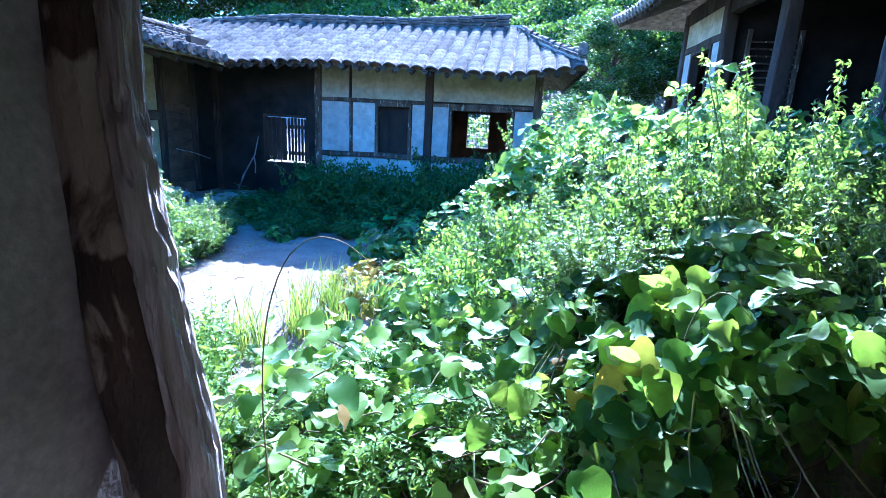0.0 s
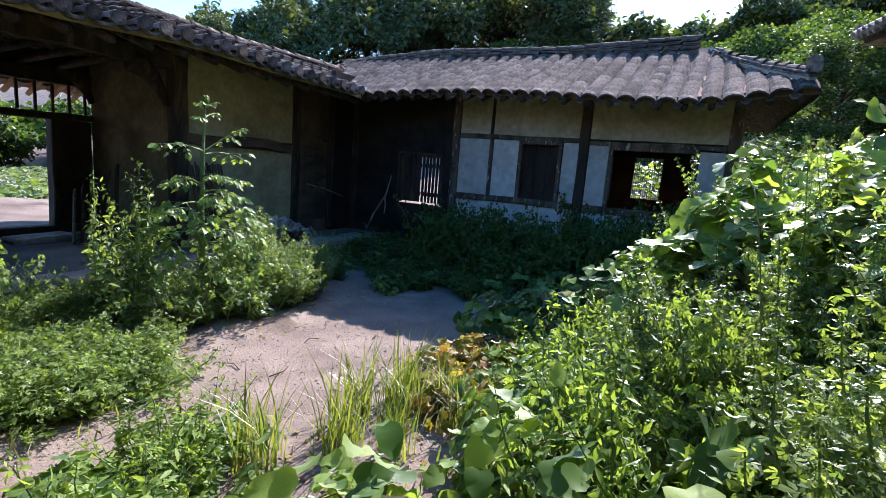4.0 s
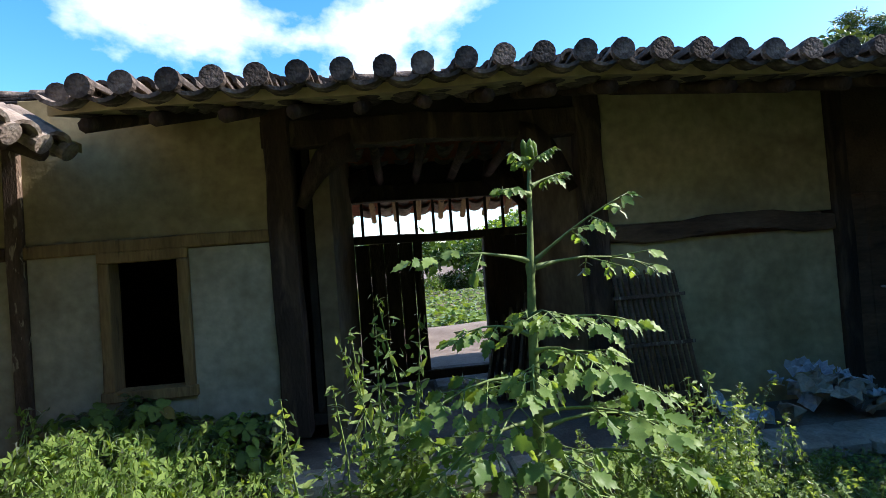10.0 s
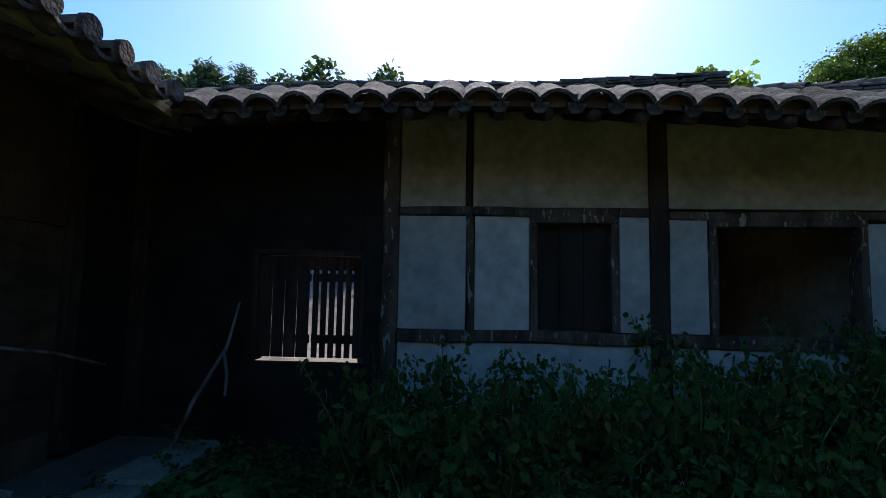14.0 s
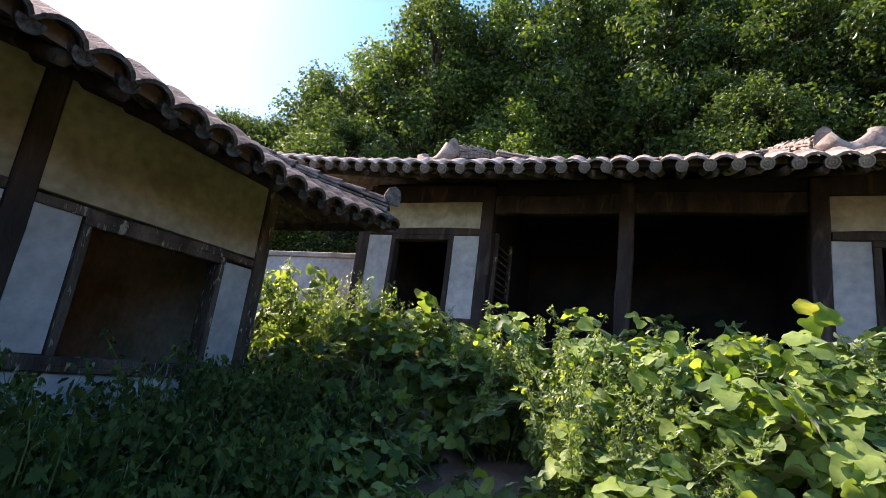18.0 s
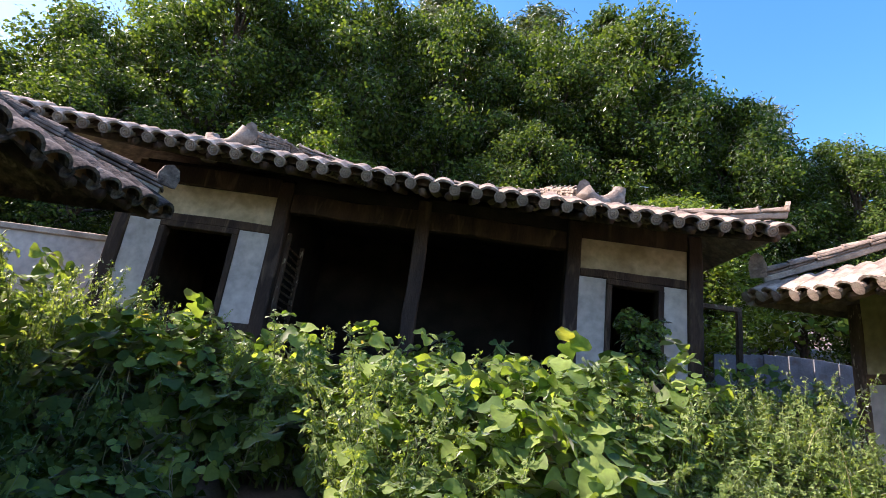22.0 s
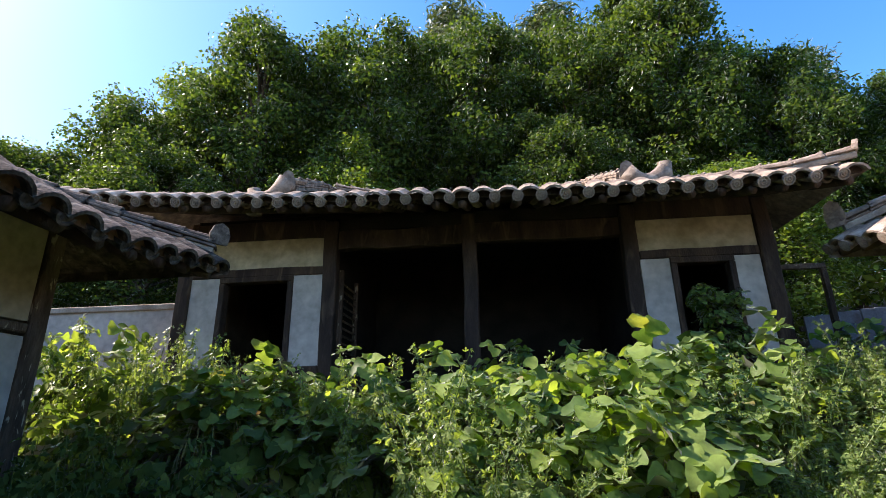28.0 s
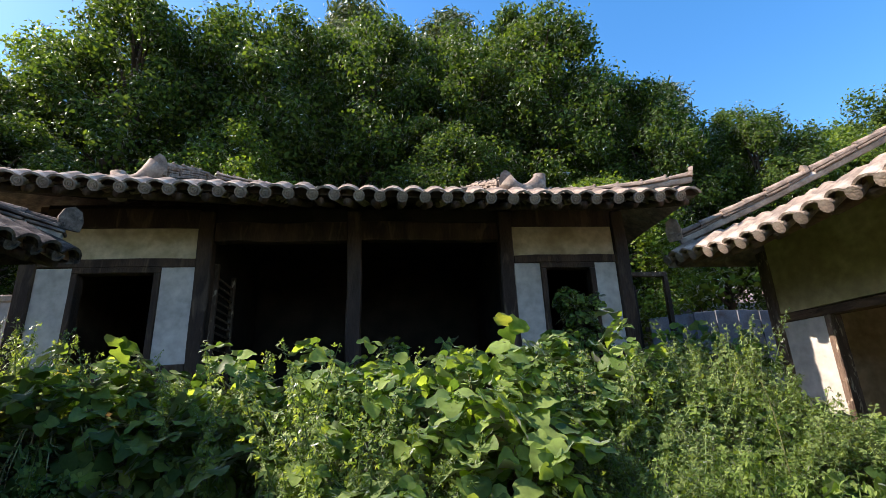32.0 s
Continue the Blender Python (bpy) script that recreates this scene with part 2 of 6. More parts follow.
STEM = material("green_stem", (0.16, 0.24, 0.07), (0.1, 0.15, 0.05), 8, 0.6, 0.2)
VINE = material("pale_vine_stem", (0.3, 0.29, 0.13), (0.2, 0.16, 0.08), 8, 0.7, 0.3)
SHEET_OLD = material("dull_metal_sheet", (0.2, 0.22, 0.24), (0.13, 0.14, 0.15), 4, 0.6, 0.2, metal=0.2, stain=((0.12, 0.08, 0.06), 3.0, 0.58, 0.75))
WOOD_PEELED = material("flaking_brown_paint", (0.05, 0.03, 0.022), (0.025, 0.016, 0.012), 6, 0.7, 0.9, (1, 1, 0.4), fine=60, stain=((0.21, 0.165, 0.13), 4.5, 0.5, 0.54))
CLAY_GREY = material("grey_clay_plaster", (0.2, 0.185, 0.17), (0.14, 0.125, 0.115), 2.5, 0.95, 0.4, fine=26, stain=((0.1, 0.085, 0.07), 1.8, 0.55, 0.8))
PLASTIC = material("crumpled_plastic", (0.55, 0.58, 0.62), (0.4, 0.42, 0.46), 6, 0.45, 0.5)
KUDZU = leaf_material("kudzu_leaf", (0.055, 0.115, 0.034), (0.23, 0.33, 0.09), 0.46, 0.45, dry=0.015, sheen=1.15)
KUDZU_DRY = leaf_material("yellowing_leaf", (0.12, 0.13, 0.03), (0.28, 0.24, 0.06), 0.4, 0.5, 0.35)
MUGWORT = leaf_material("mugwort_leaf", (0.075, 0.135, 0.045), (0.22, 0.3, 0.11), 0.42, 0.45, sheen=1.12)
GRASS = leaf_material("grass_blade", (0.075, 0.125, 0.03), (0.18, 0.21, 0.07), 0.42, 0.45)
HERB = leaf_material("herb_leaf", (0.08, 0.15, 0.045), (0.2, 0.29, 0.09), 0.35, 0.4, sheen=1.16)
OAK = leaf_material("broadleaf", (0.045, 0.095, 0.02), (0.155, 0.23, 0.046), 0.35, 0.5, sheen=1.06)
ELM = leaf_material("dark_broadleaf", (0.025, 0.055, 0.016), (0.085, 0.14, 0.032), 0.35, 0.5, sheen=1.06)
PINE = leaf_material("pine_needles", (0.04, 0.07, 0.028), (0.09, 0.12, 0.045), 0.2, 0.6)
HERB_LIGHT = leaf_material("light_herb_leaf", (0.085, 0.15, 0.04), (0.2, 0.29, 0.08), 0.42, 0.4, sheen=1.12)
# herb green at half strength: the shade along the wall put into the leaf
SHADED_WEED = leaf_material("shaded_weed_leaf", (0.04, 0.08, 0.026), (0.1, 0.16, 0.045), 0.3, 0.6, sheen=1.03)
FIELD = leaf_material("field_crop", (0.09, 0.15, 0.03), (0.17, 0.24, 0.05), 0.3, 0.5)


# ---------------------------------------------------------------- building blocks
def thing(name, place, label, category, group="", kind=""):
    ob = new(name)
    ob.location = place
    ob.empty_display_size = 0.2
    return tagged(ob, label, category, group, kind)


def finish(bm, name, mat, smooth=False):
    me = bpy.data.meshes.new(name)
    bmesh.ops.recalc_face_normals(bm, faces=bm.faces)
    if smooth:
        for f in bm.faces:
            f.smooth = True
    bm.to_mesh(me)
    bm.free()
    me.materials.append(mat)
    return me


def place_of(ob):
    """Where ob stands in the world, by its own numbers."""
    own = ob.matrix_parent_inverse @ ob.matrix_basis if ob.parent else ob.matrix_basis.copy()
    return place_of(ob.parent) @ own if ob.parent else own


def under(ob, parent):
    """Hangs ob, built in world places, under its thing or part."""
    if parent is not None:
        ob.parent = parent
        ob.matrix_parent_inverse = place_of(parent).inverted()
    return ob


def part(name, bm, mat, parent=None, label="", smooth=False):
    ob = new(name, finish(bm, name, mat, smooth) if isinstance(bm, bmesh.types.BMesh) else bm)
    under(ob, parent)
    return tagged(ob, label) if label else ob


def add_box(bm, lo, hi, bevel=0.008, wobble=0.0, seg=1):
    """A box with softened edges; with wobble its long sides are cut and moved a little, as in hewn timber."""
    lo, hi = Vector(lo), Vector(hi)
    before = set(bm.verts)
    bmesh.ops.create_cube(bm, size=1.0)
    vs = [v for v in bm.verts if v not in before]
    size = hi - lo
    for v in vs:
        v.co = Vector([(lo[i] + hi[i]) / 2 + v.co[i] * size[i] for i in range(3)])
    if wobble:
        axis = max(range(3), key=lambda i: size[i])
        es = [e for e in {e for v in vs for e in v.link_edges} if abs((e.verts[0].co - e.verts[1].co)[axis]) > 0.5 * size[axis]]
        bmesh.ops.subdivide_edges(bm, edges=es, cuts=max(2, int(size[axis] / 0.35)))
        vs = [v for v in bm.verts if v not in before]
        others = [i for i in range(3) if i != axis]
        for v in vs:
            s = v.co[axis] * 1.7 + lo[others[0]] * 3.1 + lo[others[1]]
            for k in others:
                v.co[k] += wobble * (noise.noise(Vector((s, k * 7.7, 0.3))) + 0.5 * noise.noise(Vector((s * 3, k * 3.3, v.co[k] * 9))))
    if bevel:
        edges = list({e for v in vs for e in v.link_edges if len(e.link_faces) == 2 and e.calc_face_angle(0) > 0.6})
        bmesh.ops.bevel(bm, geom=edges, offset=bevel, segments=seg, affect="EDGES", clamp_overlap=True)
    return vs


def box_part(name, lo, hi, mat, parent, bevel=0.008, wobble=0.0, label=""):
    bm = bmesh.new()
    add_box(bm, lo, hi, bevel, wobble)
    return part(name, bm, mat, parent, label)


def add_tube(bm, points, radii, sides=8, rough=0.0, caps=True):
    """A tapered tube along the points."""
    rings = []
    pts = [Vector(p) for p in points]
    for i, p in enumerate(pts):
        d = (pts[min(i + 1, len(pts) - 1)] - pts[max(i - 1, 0)]).normalized()
        a = d.orthogonal().normalized() if abs(d.z) > 0.9 else d.cross(Vector((0, 0, 1))).normalized()
        if abs(d.z) > 0.9:
            a = Vector((1, 0, 0)) - d * d.x
            a.normalize()
        b = d.cross(a)
        r = radii[i] if hasattr(radii, "__len__") else radii
        ring = []
        for k in range(sides):
            t = 2 * math.pi * k / sides
            rr = r * (1 + rough * noise.noise(Vector((p.x * 3 + math.cos(t), p.y * 3 + math.sin(t), p.z * 2.2))))
            ring.append(bm.verts.new(p + a * math.cos(t) * rr + b * math.sin(t) * rr))
        rings.append(ring)
    for r0, r1 in zip(rings, rings[1:]):
        for k in range(sides):
            bm.faces.new((r0[k], r0[(k + 1) % sides], r1[(k + 1) % sides], r1[k]))
    if caps:
        bm.faces.new(rings[0][::-1])
        bm.faces.new(rings[-1])


def tube_part(name, points, radii, mat, parent, sides=8, rough=0.0, label=""):
    bm = bmesh.new()
    add_tube(bm, points, radii, sides, rough)
    return part(name, bm, mat, parent, label, smooth=True)


def raw_mesh(name, verts, faces, mat, smooth=False):
    me = bpy.data.meshes.new(name)
    me.from_pydata([tuple(v) for v in verts], [], [tuple(f) for f in faces])
    me.materials.append(mat)
    if smooth:
        me.polygons.foreach_set("use_smooth", [True] * len(me.polygons))
    me.update()
    return me


# ---------------------------------------------------------------- ground
def smooth_step(a, b, x):
    t = min(1.0, max(0.0, (x - a) / (b - a)))
    return t * t * (3 - 2 * t)


def ground_z(x, y):
    """Yard at 0, a bank up to the main house, the lane outside the gate, wooded hills around."""
    north = smooth_step(2.6, 5.6, y) * (1 - 0.85 * smooth_step(4.6, 5.6, x) * (1 - smooth_step(6.2, 7.5, y)))
    z = 0.95 * north + 0.75 * smooth_step(6.0, 9.0, y)
    z += 4.5 * smooth_step(11.0, 24.0, y) + 9.0 * smooth_step(22.0, 60.0, y)
    z += 9.0 * smooth_step(12.0, 36.0, -x) + 10.0 * smooth_step(40.0, 110.0, -x)
    south = -y
    z += 0.38 * smooth_step(4.8, 5.4, south) * (1 - smooth_step(8.0, 14.0, south)) - 0.3 * smooth_step(14.0, 40.0, south)
    z += 5.0 * smooth_step(70.0, 260.0, south) + 8.0 * smooth_step(40, 130, x)
    inside = -4.2 < x < 6 and -3.2 < y < 7
    z += (0.02 if inside else 0.25) * noise.noise(Vector((x * 0.5, y * 0.5, 0.0)))
    return z


def axis_steps(far, near, fine):
    xs, x = [], -far
    while x < far:
        xs.append(x)
        d = abs(x)
        x += fine if d < near else min(40.0, fine + (d - near) * 0.22)
    return xs + [far]


gx = [v + 0.5 for v in axis_steps(600.0, 9.0, 0.22)]
gy = [v + 1.0 for v in axis_steps(600.0, 9.0, 0.22)]
g_verts = [(x, y, ground_z(x, y)) for y in gy for x in gx]
g_faces = [(j * len(gx) + i, j * len(gx) + i + 1, (j + 1) * len(gx) + i + 1, (j + 1) * len(gx) + i) for j in range(len(gy) - 1) for i in range(len(gx) - 1)]
tagged(new("ground", raw_mesh("ground", g_verts, g_faces, EARTH, True)), "packed clay yard rising to wooded banks around the farmstead", "ground", kind="structure")

# ---------------------------------------------------------------- roof tiles
COL = 0.27          # one column of tiles
COURSE = 0.27       # one course up the slope


def arc_tile(name, radius, length, a0, a1, n, thick, mat, taper=0.9, cap=0, lip=False):
    """A curved clay tile lying along +y: an arc from a0 to a1 degrees, with thickness; cap: a closed round end, 2 with rings in relief."""
    vs, fs = [], []
    for j in range(2):
        for inner in (0, 1):
            r = (radius - thick * inner) * (taper if j else 1.0)
            for k in range(n + 1):
                t = radians(a0 + (a1 - a0) * k / n)
                vs.append((r * math.cos(t), j * length, r * math.sin(t)))
    m = n + 1
    for k in range(n):
        fs += [(k, k + 1, 2 * m + k + 1, 2 * m + k), (m + k, 3 * m + k, 3 * m + k + 1, m + k + 1), (k, m + k, m + k + 1, k + 1), (2 * m + k, 2 * m + k + 1, 3 * m + k + 1, 3 * m + k)]
    fs += [(0, 2 * m, 3 * m, m), (n, m + n, 3 * m + n, 2 * m + n)]
    if cap == 3:
        base = len(vs)
        vs += [((radius - 0.004) * math.cos(radians(a0 + (a1 - a0) * k / n)), 0.012, (radius - 0.004) * math.sin(radians(a0 + (a1 - a0) * k / n))) for k in range(n + 1)]
        fs.append(tuple(range(base, base + n + 1)))
    elif cap:
        rings = [(radius * 1.04, -0.012), (radius * 1.04, -0.03), (radius * 0.84, -0.03)]
        rings += [(radius * 0.8, -0.018), (radius * 0.55, -0.018), (radius * 0.52, -0.03), (radius * 0.36, -0.03), (radius * 0.33, -0.018), (radius * 0.2, -0.018), (radius * 0.17, -0.034)] if cap == 2 else []
        base, q = len(vs), 14
        for r, y in [(radius * 1.04, 0.02)] + rings:
            vs += [(r * math.cos(2 * math.pi * k / q), y, r * math.sin(2 * math.pi * k / q)) for k in range(q)]
        for j in range(len(rings)):
            for k in range(q):
                fs.append((base + j * q + k, base + j * q + (k + 1) % q, base + (j + 1) * q + (k + 1) % q, base + (j + 1) * q + k))
        fs.append(tuple(base + len(rings) * q + k for k in range(q)))
        fs.append(tuple(base + k for k in range(q))[::-1])
    return raw_mesh(name, vs, fs, mat, False)


def tile_set(mat, cap, r=0.066):
    return {"cover": arc_tile("cover_tile", r, 0.33, -8, 188, 8, 0.026, mat, 0.8), "end": arc_tile("eave_cover_tile", r, 0.33, -8, 188, 8, 0.022, mat, 0.8, cap=cap),
            "trough": arc_tile("trough_tile", 0.162, 0.34, 206, 334, 6, 0.026, mat, 1.0)}


GREY_TILES, RINGED_TILES, PALE_TILES, OPEN_TILES = tile_set(TILE, 1, 0.075), tile_set(TILE_PALE, 2), tile_set(TILE_PALE, 1), tile_set(TILE, 3, 0.068)


def joined(name, pieces, parent, label=""):
    """Many placed meshes as one mesh of kind stuff."""
    vs, fs, mats = [], [], None
    for me, m in pieces:
        base = len(vs)
        vs += [m @ v.co for v in me.vertices]
        fs += [tuple(base + i for i in p.vertices) for p in me.polygons]
        mats = me.materials[0]
    if not vs:
        return None
    ob = under(new(name, raw_mesh(name, vs, fs, mats)), parent)
    return tagged(ob, label, kind="stuff")


def lay_roof(house, name, place, cols, rows, tiles, inside=lambda p: True, single=300, label="", sag=0.012):
    """Courses of cover and trough tiles on the slope place(u, v): u metres along the eave, v metres up it."""
    roof = under(new(name), house)
    tagged(roof, label)
    rng = random.Random(len(name) * 7 + int(cols * 10))
    count = {"cover": 0, "trough": 0}
    rest = {"cover": [], "trough": []}
    for j in range(rows):
        for i in range(int(cols / COL)):
            for kind, du in (("trough", 0.5), ("cover", 0.0)):
                u, v = (i + du) * COL, j * COURSE
                p, q, s = place(u, v), place(u, v + 0.3), place(u + 0.1, v)
                if not inside(p):
                    continue
                first = j == 0 or not inside(place(u, v - COURSE))
                y = (q - p).normalized()
                x = (s - place(u - 0.1, v))
                x = (x - y * x.dot(y)).normalized()
                z = x.cross(y)
                lift = (0.075 if kind == "cover" else 0.128) + 0.012 * noise.noise(p * 1.3)
                m = Matrix((x, y, z)).transposed().to_4x4()
                m.translation = p + z * lift + x * rng.uniform(-sag, sag)
                m = m @ pose(0, 0, 0, -11.0 + rng.uniform(-3, 3), rng.uniform(-5, 5), rng.uniform(-4, 4))
                me = tiles["end"] if kind == "cover" and first else tiles[kind]
                if count[kind] < single:
                    count[kind] += 1
                    ob = new(("eave_cover_tile" if first else "cover_tile") if kind == "cover" else "trough_tile", me)
                    under(ob, roof)
                    ob.matrix_basis = m
                else:
                    rest[kind].append((me, m))
    for kind in rest:
        if rest[kind]:
            ob = joined("upper_%s_tiles" % kind, rest[kind], None)
            under(ob, roof)
    return roof


def roof_bed(house, place, cols, up, mat, thick=0.1, step=0.4, inside=lambda p: True):
    """The clay bed and boards under the tiles, one curved slab."""
    nu, nv = int(cols / step) + 1, max(2, int(up / step) + 1)
    vs, fs = [], []
    for lay in (0.0, -thick):
        for j in range(nv + 1):
            for i in range(nu + 1):
                vs.append(place(cols * i / nu, 0.11 + (up - 0.11) * j / nv) + Vector((0, 0, lay)))
    w, half = nu + 1, (nu + 1) * (nv + 1)
    for j in range(nv):
        for i in range(nu):
            a = j * w + i
            if not inside((vs[a] + vs[a + w + 1]) / 2):
                continue
            fs += [(a, a + 1, a + w + 1, a + w), (half + a, half + a + w, half + a + w + 1, half + a + 1)]
            if j == 0:
                fs.append((a, half + a, half + a + 1, a + 1))
    return part("roof_deck", raw_mesh("roof_deck", vs, fs, mat), None, house)


def lay_rafters(house, place, cols, up, gap, mat, inside=lambda p: True, r=0.055):
    for i in range(int(cols / gap)):
        u = (i + 0.5) * gap
        a, b = place(u, 0.12) - Vector((0, 0, 0.16)), place(u, up) - Vector((0, 0, 0.16))
        if inside(place(u, 0.12)):
            tube_part("rafter", [a, a.lerp(b, 0.5) + Vector((0, 0, 0.01)), b], [r * 0.9, r, r], mat, house, 7, 0.15)


def lay_ridge(house, name, points, tiles_mat, width=0.2, layers=3, tile=0.3, label="", round_r=0.075):
    """A ridge: flat tiles stacked in courses, each one a little askew, under a row of round cover tiles."""
    ridge = under(new(name), house)
    tagged(ridge, label)
    pts = [Vector(p) for p in points]
    lengths = [0.0]
    for a, b in zip(pts, pts[1:]):
        lengths.append(lengths[-1] + (b - a).length)

    def along(s):
        for k in range(len(pts) - 1):
            if s <= lengths[k + 1] or k == len(pts) - 2:
                return pts[k].lerp(pts[k + 1], (s - lengths[k]) / max(1e-6, lengths[k + 1] - lengths[k]))
    rng = random.Random(int(lengths[-1] * 100))
    cover = arc_tile("ridge_tile", round_r, tile + 0.04, -10, 190, 7, 0.016, tiles_mat)
    slab = bmesh.new()
    add_box(slab, (-width / 2, 0, 0), (width / 2, tile - 0.008, 0.028), 0.005)
    flat = finish(slab, "flat_tile", tiles_mat)
    core = bmesh.new()
    bead = bmesh.new()
    bmesh.ops.create_uvsphere(bead, u_segments=8, v_segments=6, radius=0.024)
    bead = finish(bead, "ridge_bead", tiles_mat, True)
    n = int(lengths[-1] / tile)
    for i in range(n):
        a, b = along(i * tile), along(i * tile + 0.2)
        y = (b - a).normalized()
        x = y.cross(Vector((0, 0, 1))).normalized()
        m = Matrix((x, y, x.cross(y))).transposed().to_4x4()
        for k in range(layers + 1):
            mm = m.copy()
            mm.translation = a + Vector((0, 0, 0.05 + k * 0.036)) + x * rng.uniform(-0.012, 0.012) + y * rng.uniform(-0.03, 0.03) * (k < layers)
            ob = new("ridge_tile" if k == layers else "flat_tile", cover if k == layers else flat)
            under(ob, ridge)
            ob.matrix_basis = mm @ pose(0, 0, 0, rng.uniform(-2, 2) - (3 if k == layers else 0), rng.uniform(-3, 3), rng.uniform(-4, 4))
        if round_r < 0.06:
            ob = under(new("ridge_bead", bead), ridge)
            ob.matrix_basis = Matrix.Translation(a + Vector((0, 0, 0.05 + layers * 0.036 + round_r * 0.95)))
    add_tube(core, [p + Vector((0, 0, 0.03)) for p in pts], width * 0.36, 6)
    ob = part("ridge_mortar", core, MORTAR)
    under(ob, ridge)
    return ridge


def ridge_end(house, place, turn, mat, height=0.24, lean=20):
    """The upright tongue-shaped tile that closes a ridge."""
    bm = bmesh.new()
    outline = [(-0.09, 0), (0.09, 0), (0.105, height * 0.45), (0.07, height * 0.85), (0, height), (-0.07, height * 0.85), (-0.105, height * 0.45)]
    front = [bm.verts.new((x, -0.02, z)) for x, z in outline]
    back = [bm.verts.new((x * 0.92, 0.03, z * 0.96)) for x, z in outline]
    bm.faces.new(front)
    bm.faces.new(back[::-1])
    for k in range(len(outline)):
        bm.faces.new((front[k], front[k - 1], back[k - 1], back[k]))
    bmesh.ops.transform(bm, matrix=pose(*place, 0, 0, turn) @ pose(0, 0, 0, lean), verts=bm.verts)
    return part("ridge_end_tile", bm, mat, house, "tongue-shaped tile closing the ridge")


# a wall face: pieces are laid out in (s, z), s along the wall; at() turns them into the world
class Face:
    def __init__(self, house, axis, value, inward):
        self.house, self.axis, self.value, self.inward = house, axis, value, inward

    def block(self, name, s0, s1, z0, z1, out, back, mat, bevel=0.006, wobble=0.0, label=""):
        """out: metres proud of the face; back: metres behind it."""
        a, b = self.value - self.inward * out, self.value + self.inward * back
        a, b = min(a, b), max(a, b)
        lo, hi = ((a, s0, z0), (b, s1, z1)) if self.axis == "x" else ((s0, a, z0), (s1, b, z1))
        return box_part(name, lo, hi, mat, self.house, bevel, wobble, label)

    def panel(self, s0, s1, z0, z1, mat, label=""):
        return self.block("plaster_panel", s0, s1, z0, z1, 0.0, 0.12, mat, 0.004, 0.0, label)

    def post(self, s, z0, z1, mat, w=0.17, out=0.035, label=""):
        return self.block("post", s - w / 2, s + w / 2, z0, z1, out, 0.14, mat, 0.015, 0.018, label)

    def rail(self, s0, s1, z0, z1, mat, out=0.025, wobble=0.02, label=""):
        return self.block("rail", s0, s1, z0, z1, out, 0.13, mat, 0.012, wobble, label)

    def opening(self, s0, s1, z0, z1, mat, w=0.07, sill=True):
        """A wooden frame round a hole through the wall."""
        self.block("jamb", s0 - w, s0, z0, z1, 0.03, 0.14, mat, 0.008, 0.008)
        self.block("jamb", s1, s1 + w, z0, z1, 0.03, 0.14, mat, 0.008, 0.008)
        self.block("head", s0 - w, s1 + w, z1, z1 + w, 0.033, 0.14, mat, 0.008, 0.01)
        if sill:
            self.block("sill", s0 - w - 0.02, s1 + w + 0.02, z0 - w, z0, 0.045, 0.14, mat, 0.008, 0.01)

    def planks(self, name, s0, s1, z0, z1, mat, n, gap=0.006, depth=0.05, label="", out=-0.05):
        leaf = under(new(name), self.house)
        tagged(leaf, label)
        w = (s1 - s0) / n
        house = self.house
        for k in range(n):
            a, b = self.value + self.inward * (-out), self.value + self.inward * (-out + 0.025)
            a, b = min(a, b), max(a, b)
            c0, c1 = s0 + k * w + gap / 2, s0 + (k + 1) * w - gap / 2
            bm = bmesh.new()
            dz = 0.01 * math.sin(k * 7.3)
            add_box(bm, (a, c0, z0) if self.axis == "x" else (c0, a, z0), (b, c1, z1 + dz) if self.axis == "x" else (c1, b, z1 + dz), 0.004)
            ob = part("plank", bm, mat)
            under(ob, leaf)
        for z in (z0 + 0.18 * (z1 - z0), z0 + 0.8 * (z1 - z0)):
            a, b = self.value + self.inward * (-out + 0.027), self.value + self.inward * (-out + 0.06)
            a, b = min(a, b), max(a, b)
            bm = bmesh.new()
            add_box(bm, (a, s0, z - 0.04) if self.axis == "x" else (s0, a, z - 0.04), (b, s1, z + 0.04) if self.axis == "x" else (s1, b, z + 0.04), 0.006)
            ob = part("batten", bm, mat)
            under(ob, leaf)
        return leaf


# ---------------------------------------------------------------- west wing: store rooms under a hipped tile roof
WX, WN = -3.83, 4.3            # its yard wall and north end
W_EAVE, W_RIDGE = -2.62, -5.6
west = thing("tile_roofed_wing", (-5.6, 1.0, 0.0), "old tile-roofed service wing with limewashed walls and dark timber frame", "house", "wings round the yard")


def west_slope(u, v):
    y = 5.05 - u
    lift = 0.16 * smooth_step(3.4, 5.1, y) + 0.06 * math.sin((y + 2.0) * 0.75)
    return Vector((W_EAVE - v * 0.897, y, 3.09 + 0.325 * v + lift * max(0, 1 - v / 2.5) + 0.012 * v * v))


def gate_slope(u, v):
    x = 4.25 - u
    lift = 0.05 + 0.08 * math.sin((x + 2.4) * 0.5) + 0.02 * math.sin(x * 2.1)
    return Vector((x, -1.88 - v * 0.91, 2.98 + 0.22 * v + 0.05 * v * v + lift * max(0, 1 - v / 2.5)))


def in_west(p):
    hip = p.y < 5.05 - (W_EAVE - p.x) * 0.45
    return hip and p.y > -2.05 + (p.x - W_EAVE) * 1.0


def in_gate(p):
    return p.x > -2.55 + (p.y + 1.88) * 1.0 and p.x < 4.25 - (p.y + 1.88) * 1.0 and p.y > -4.05


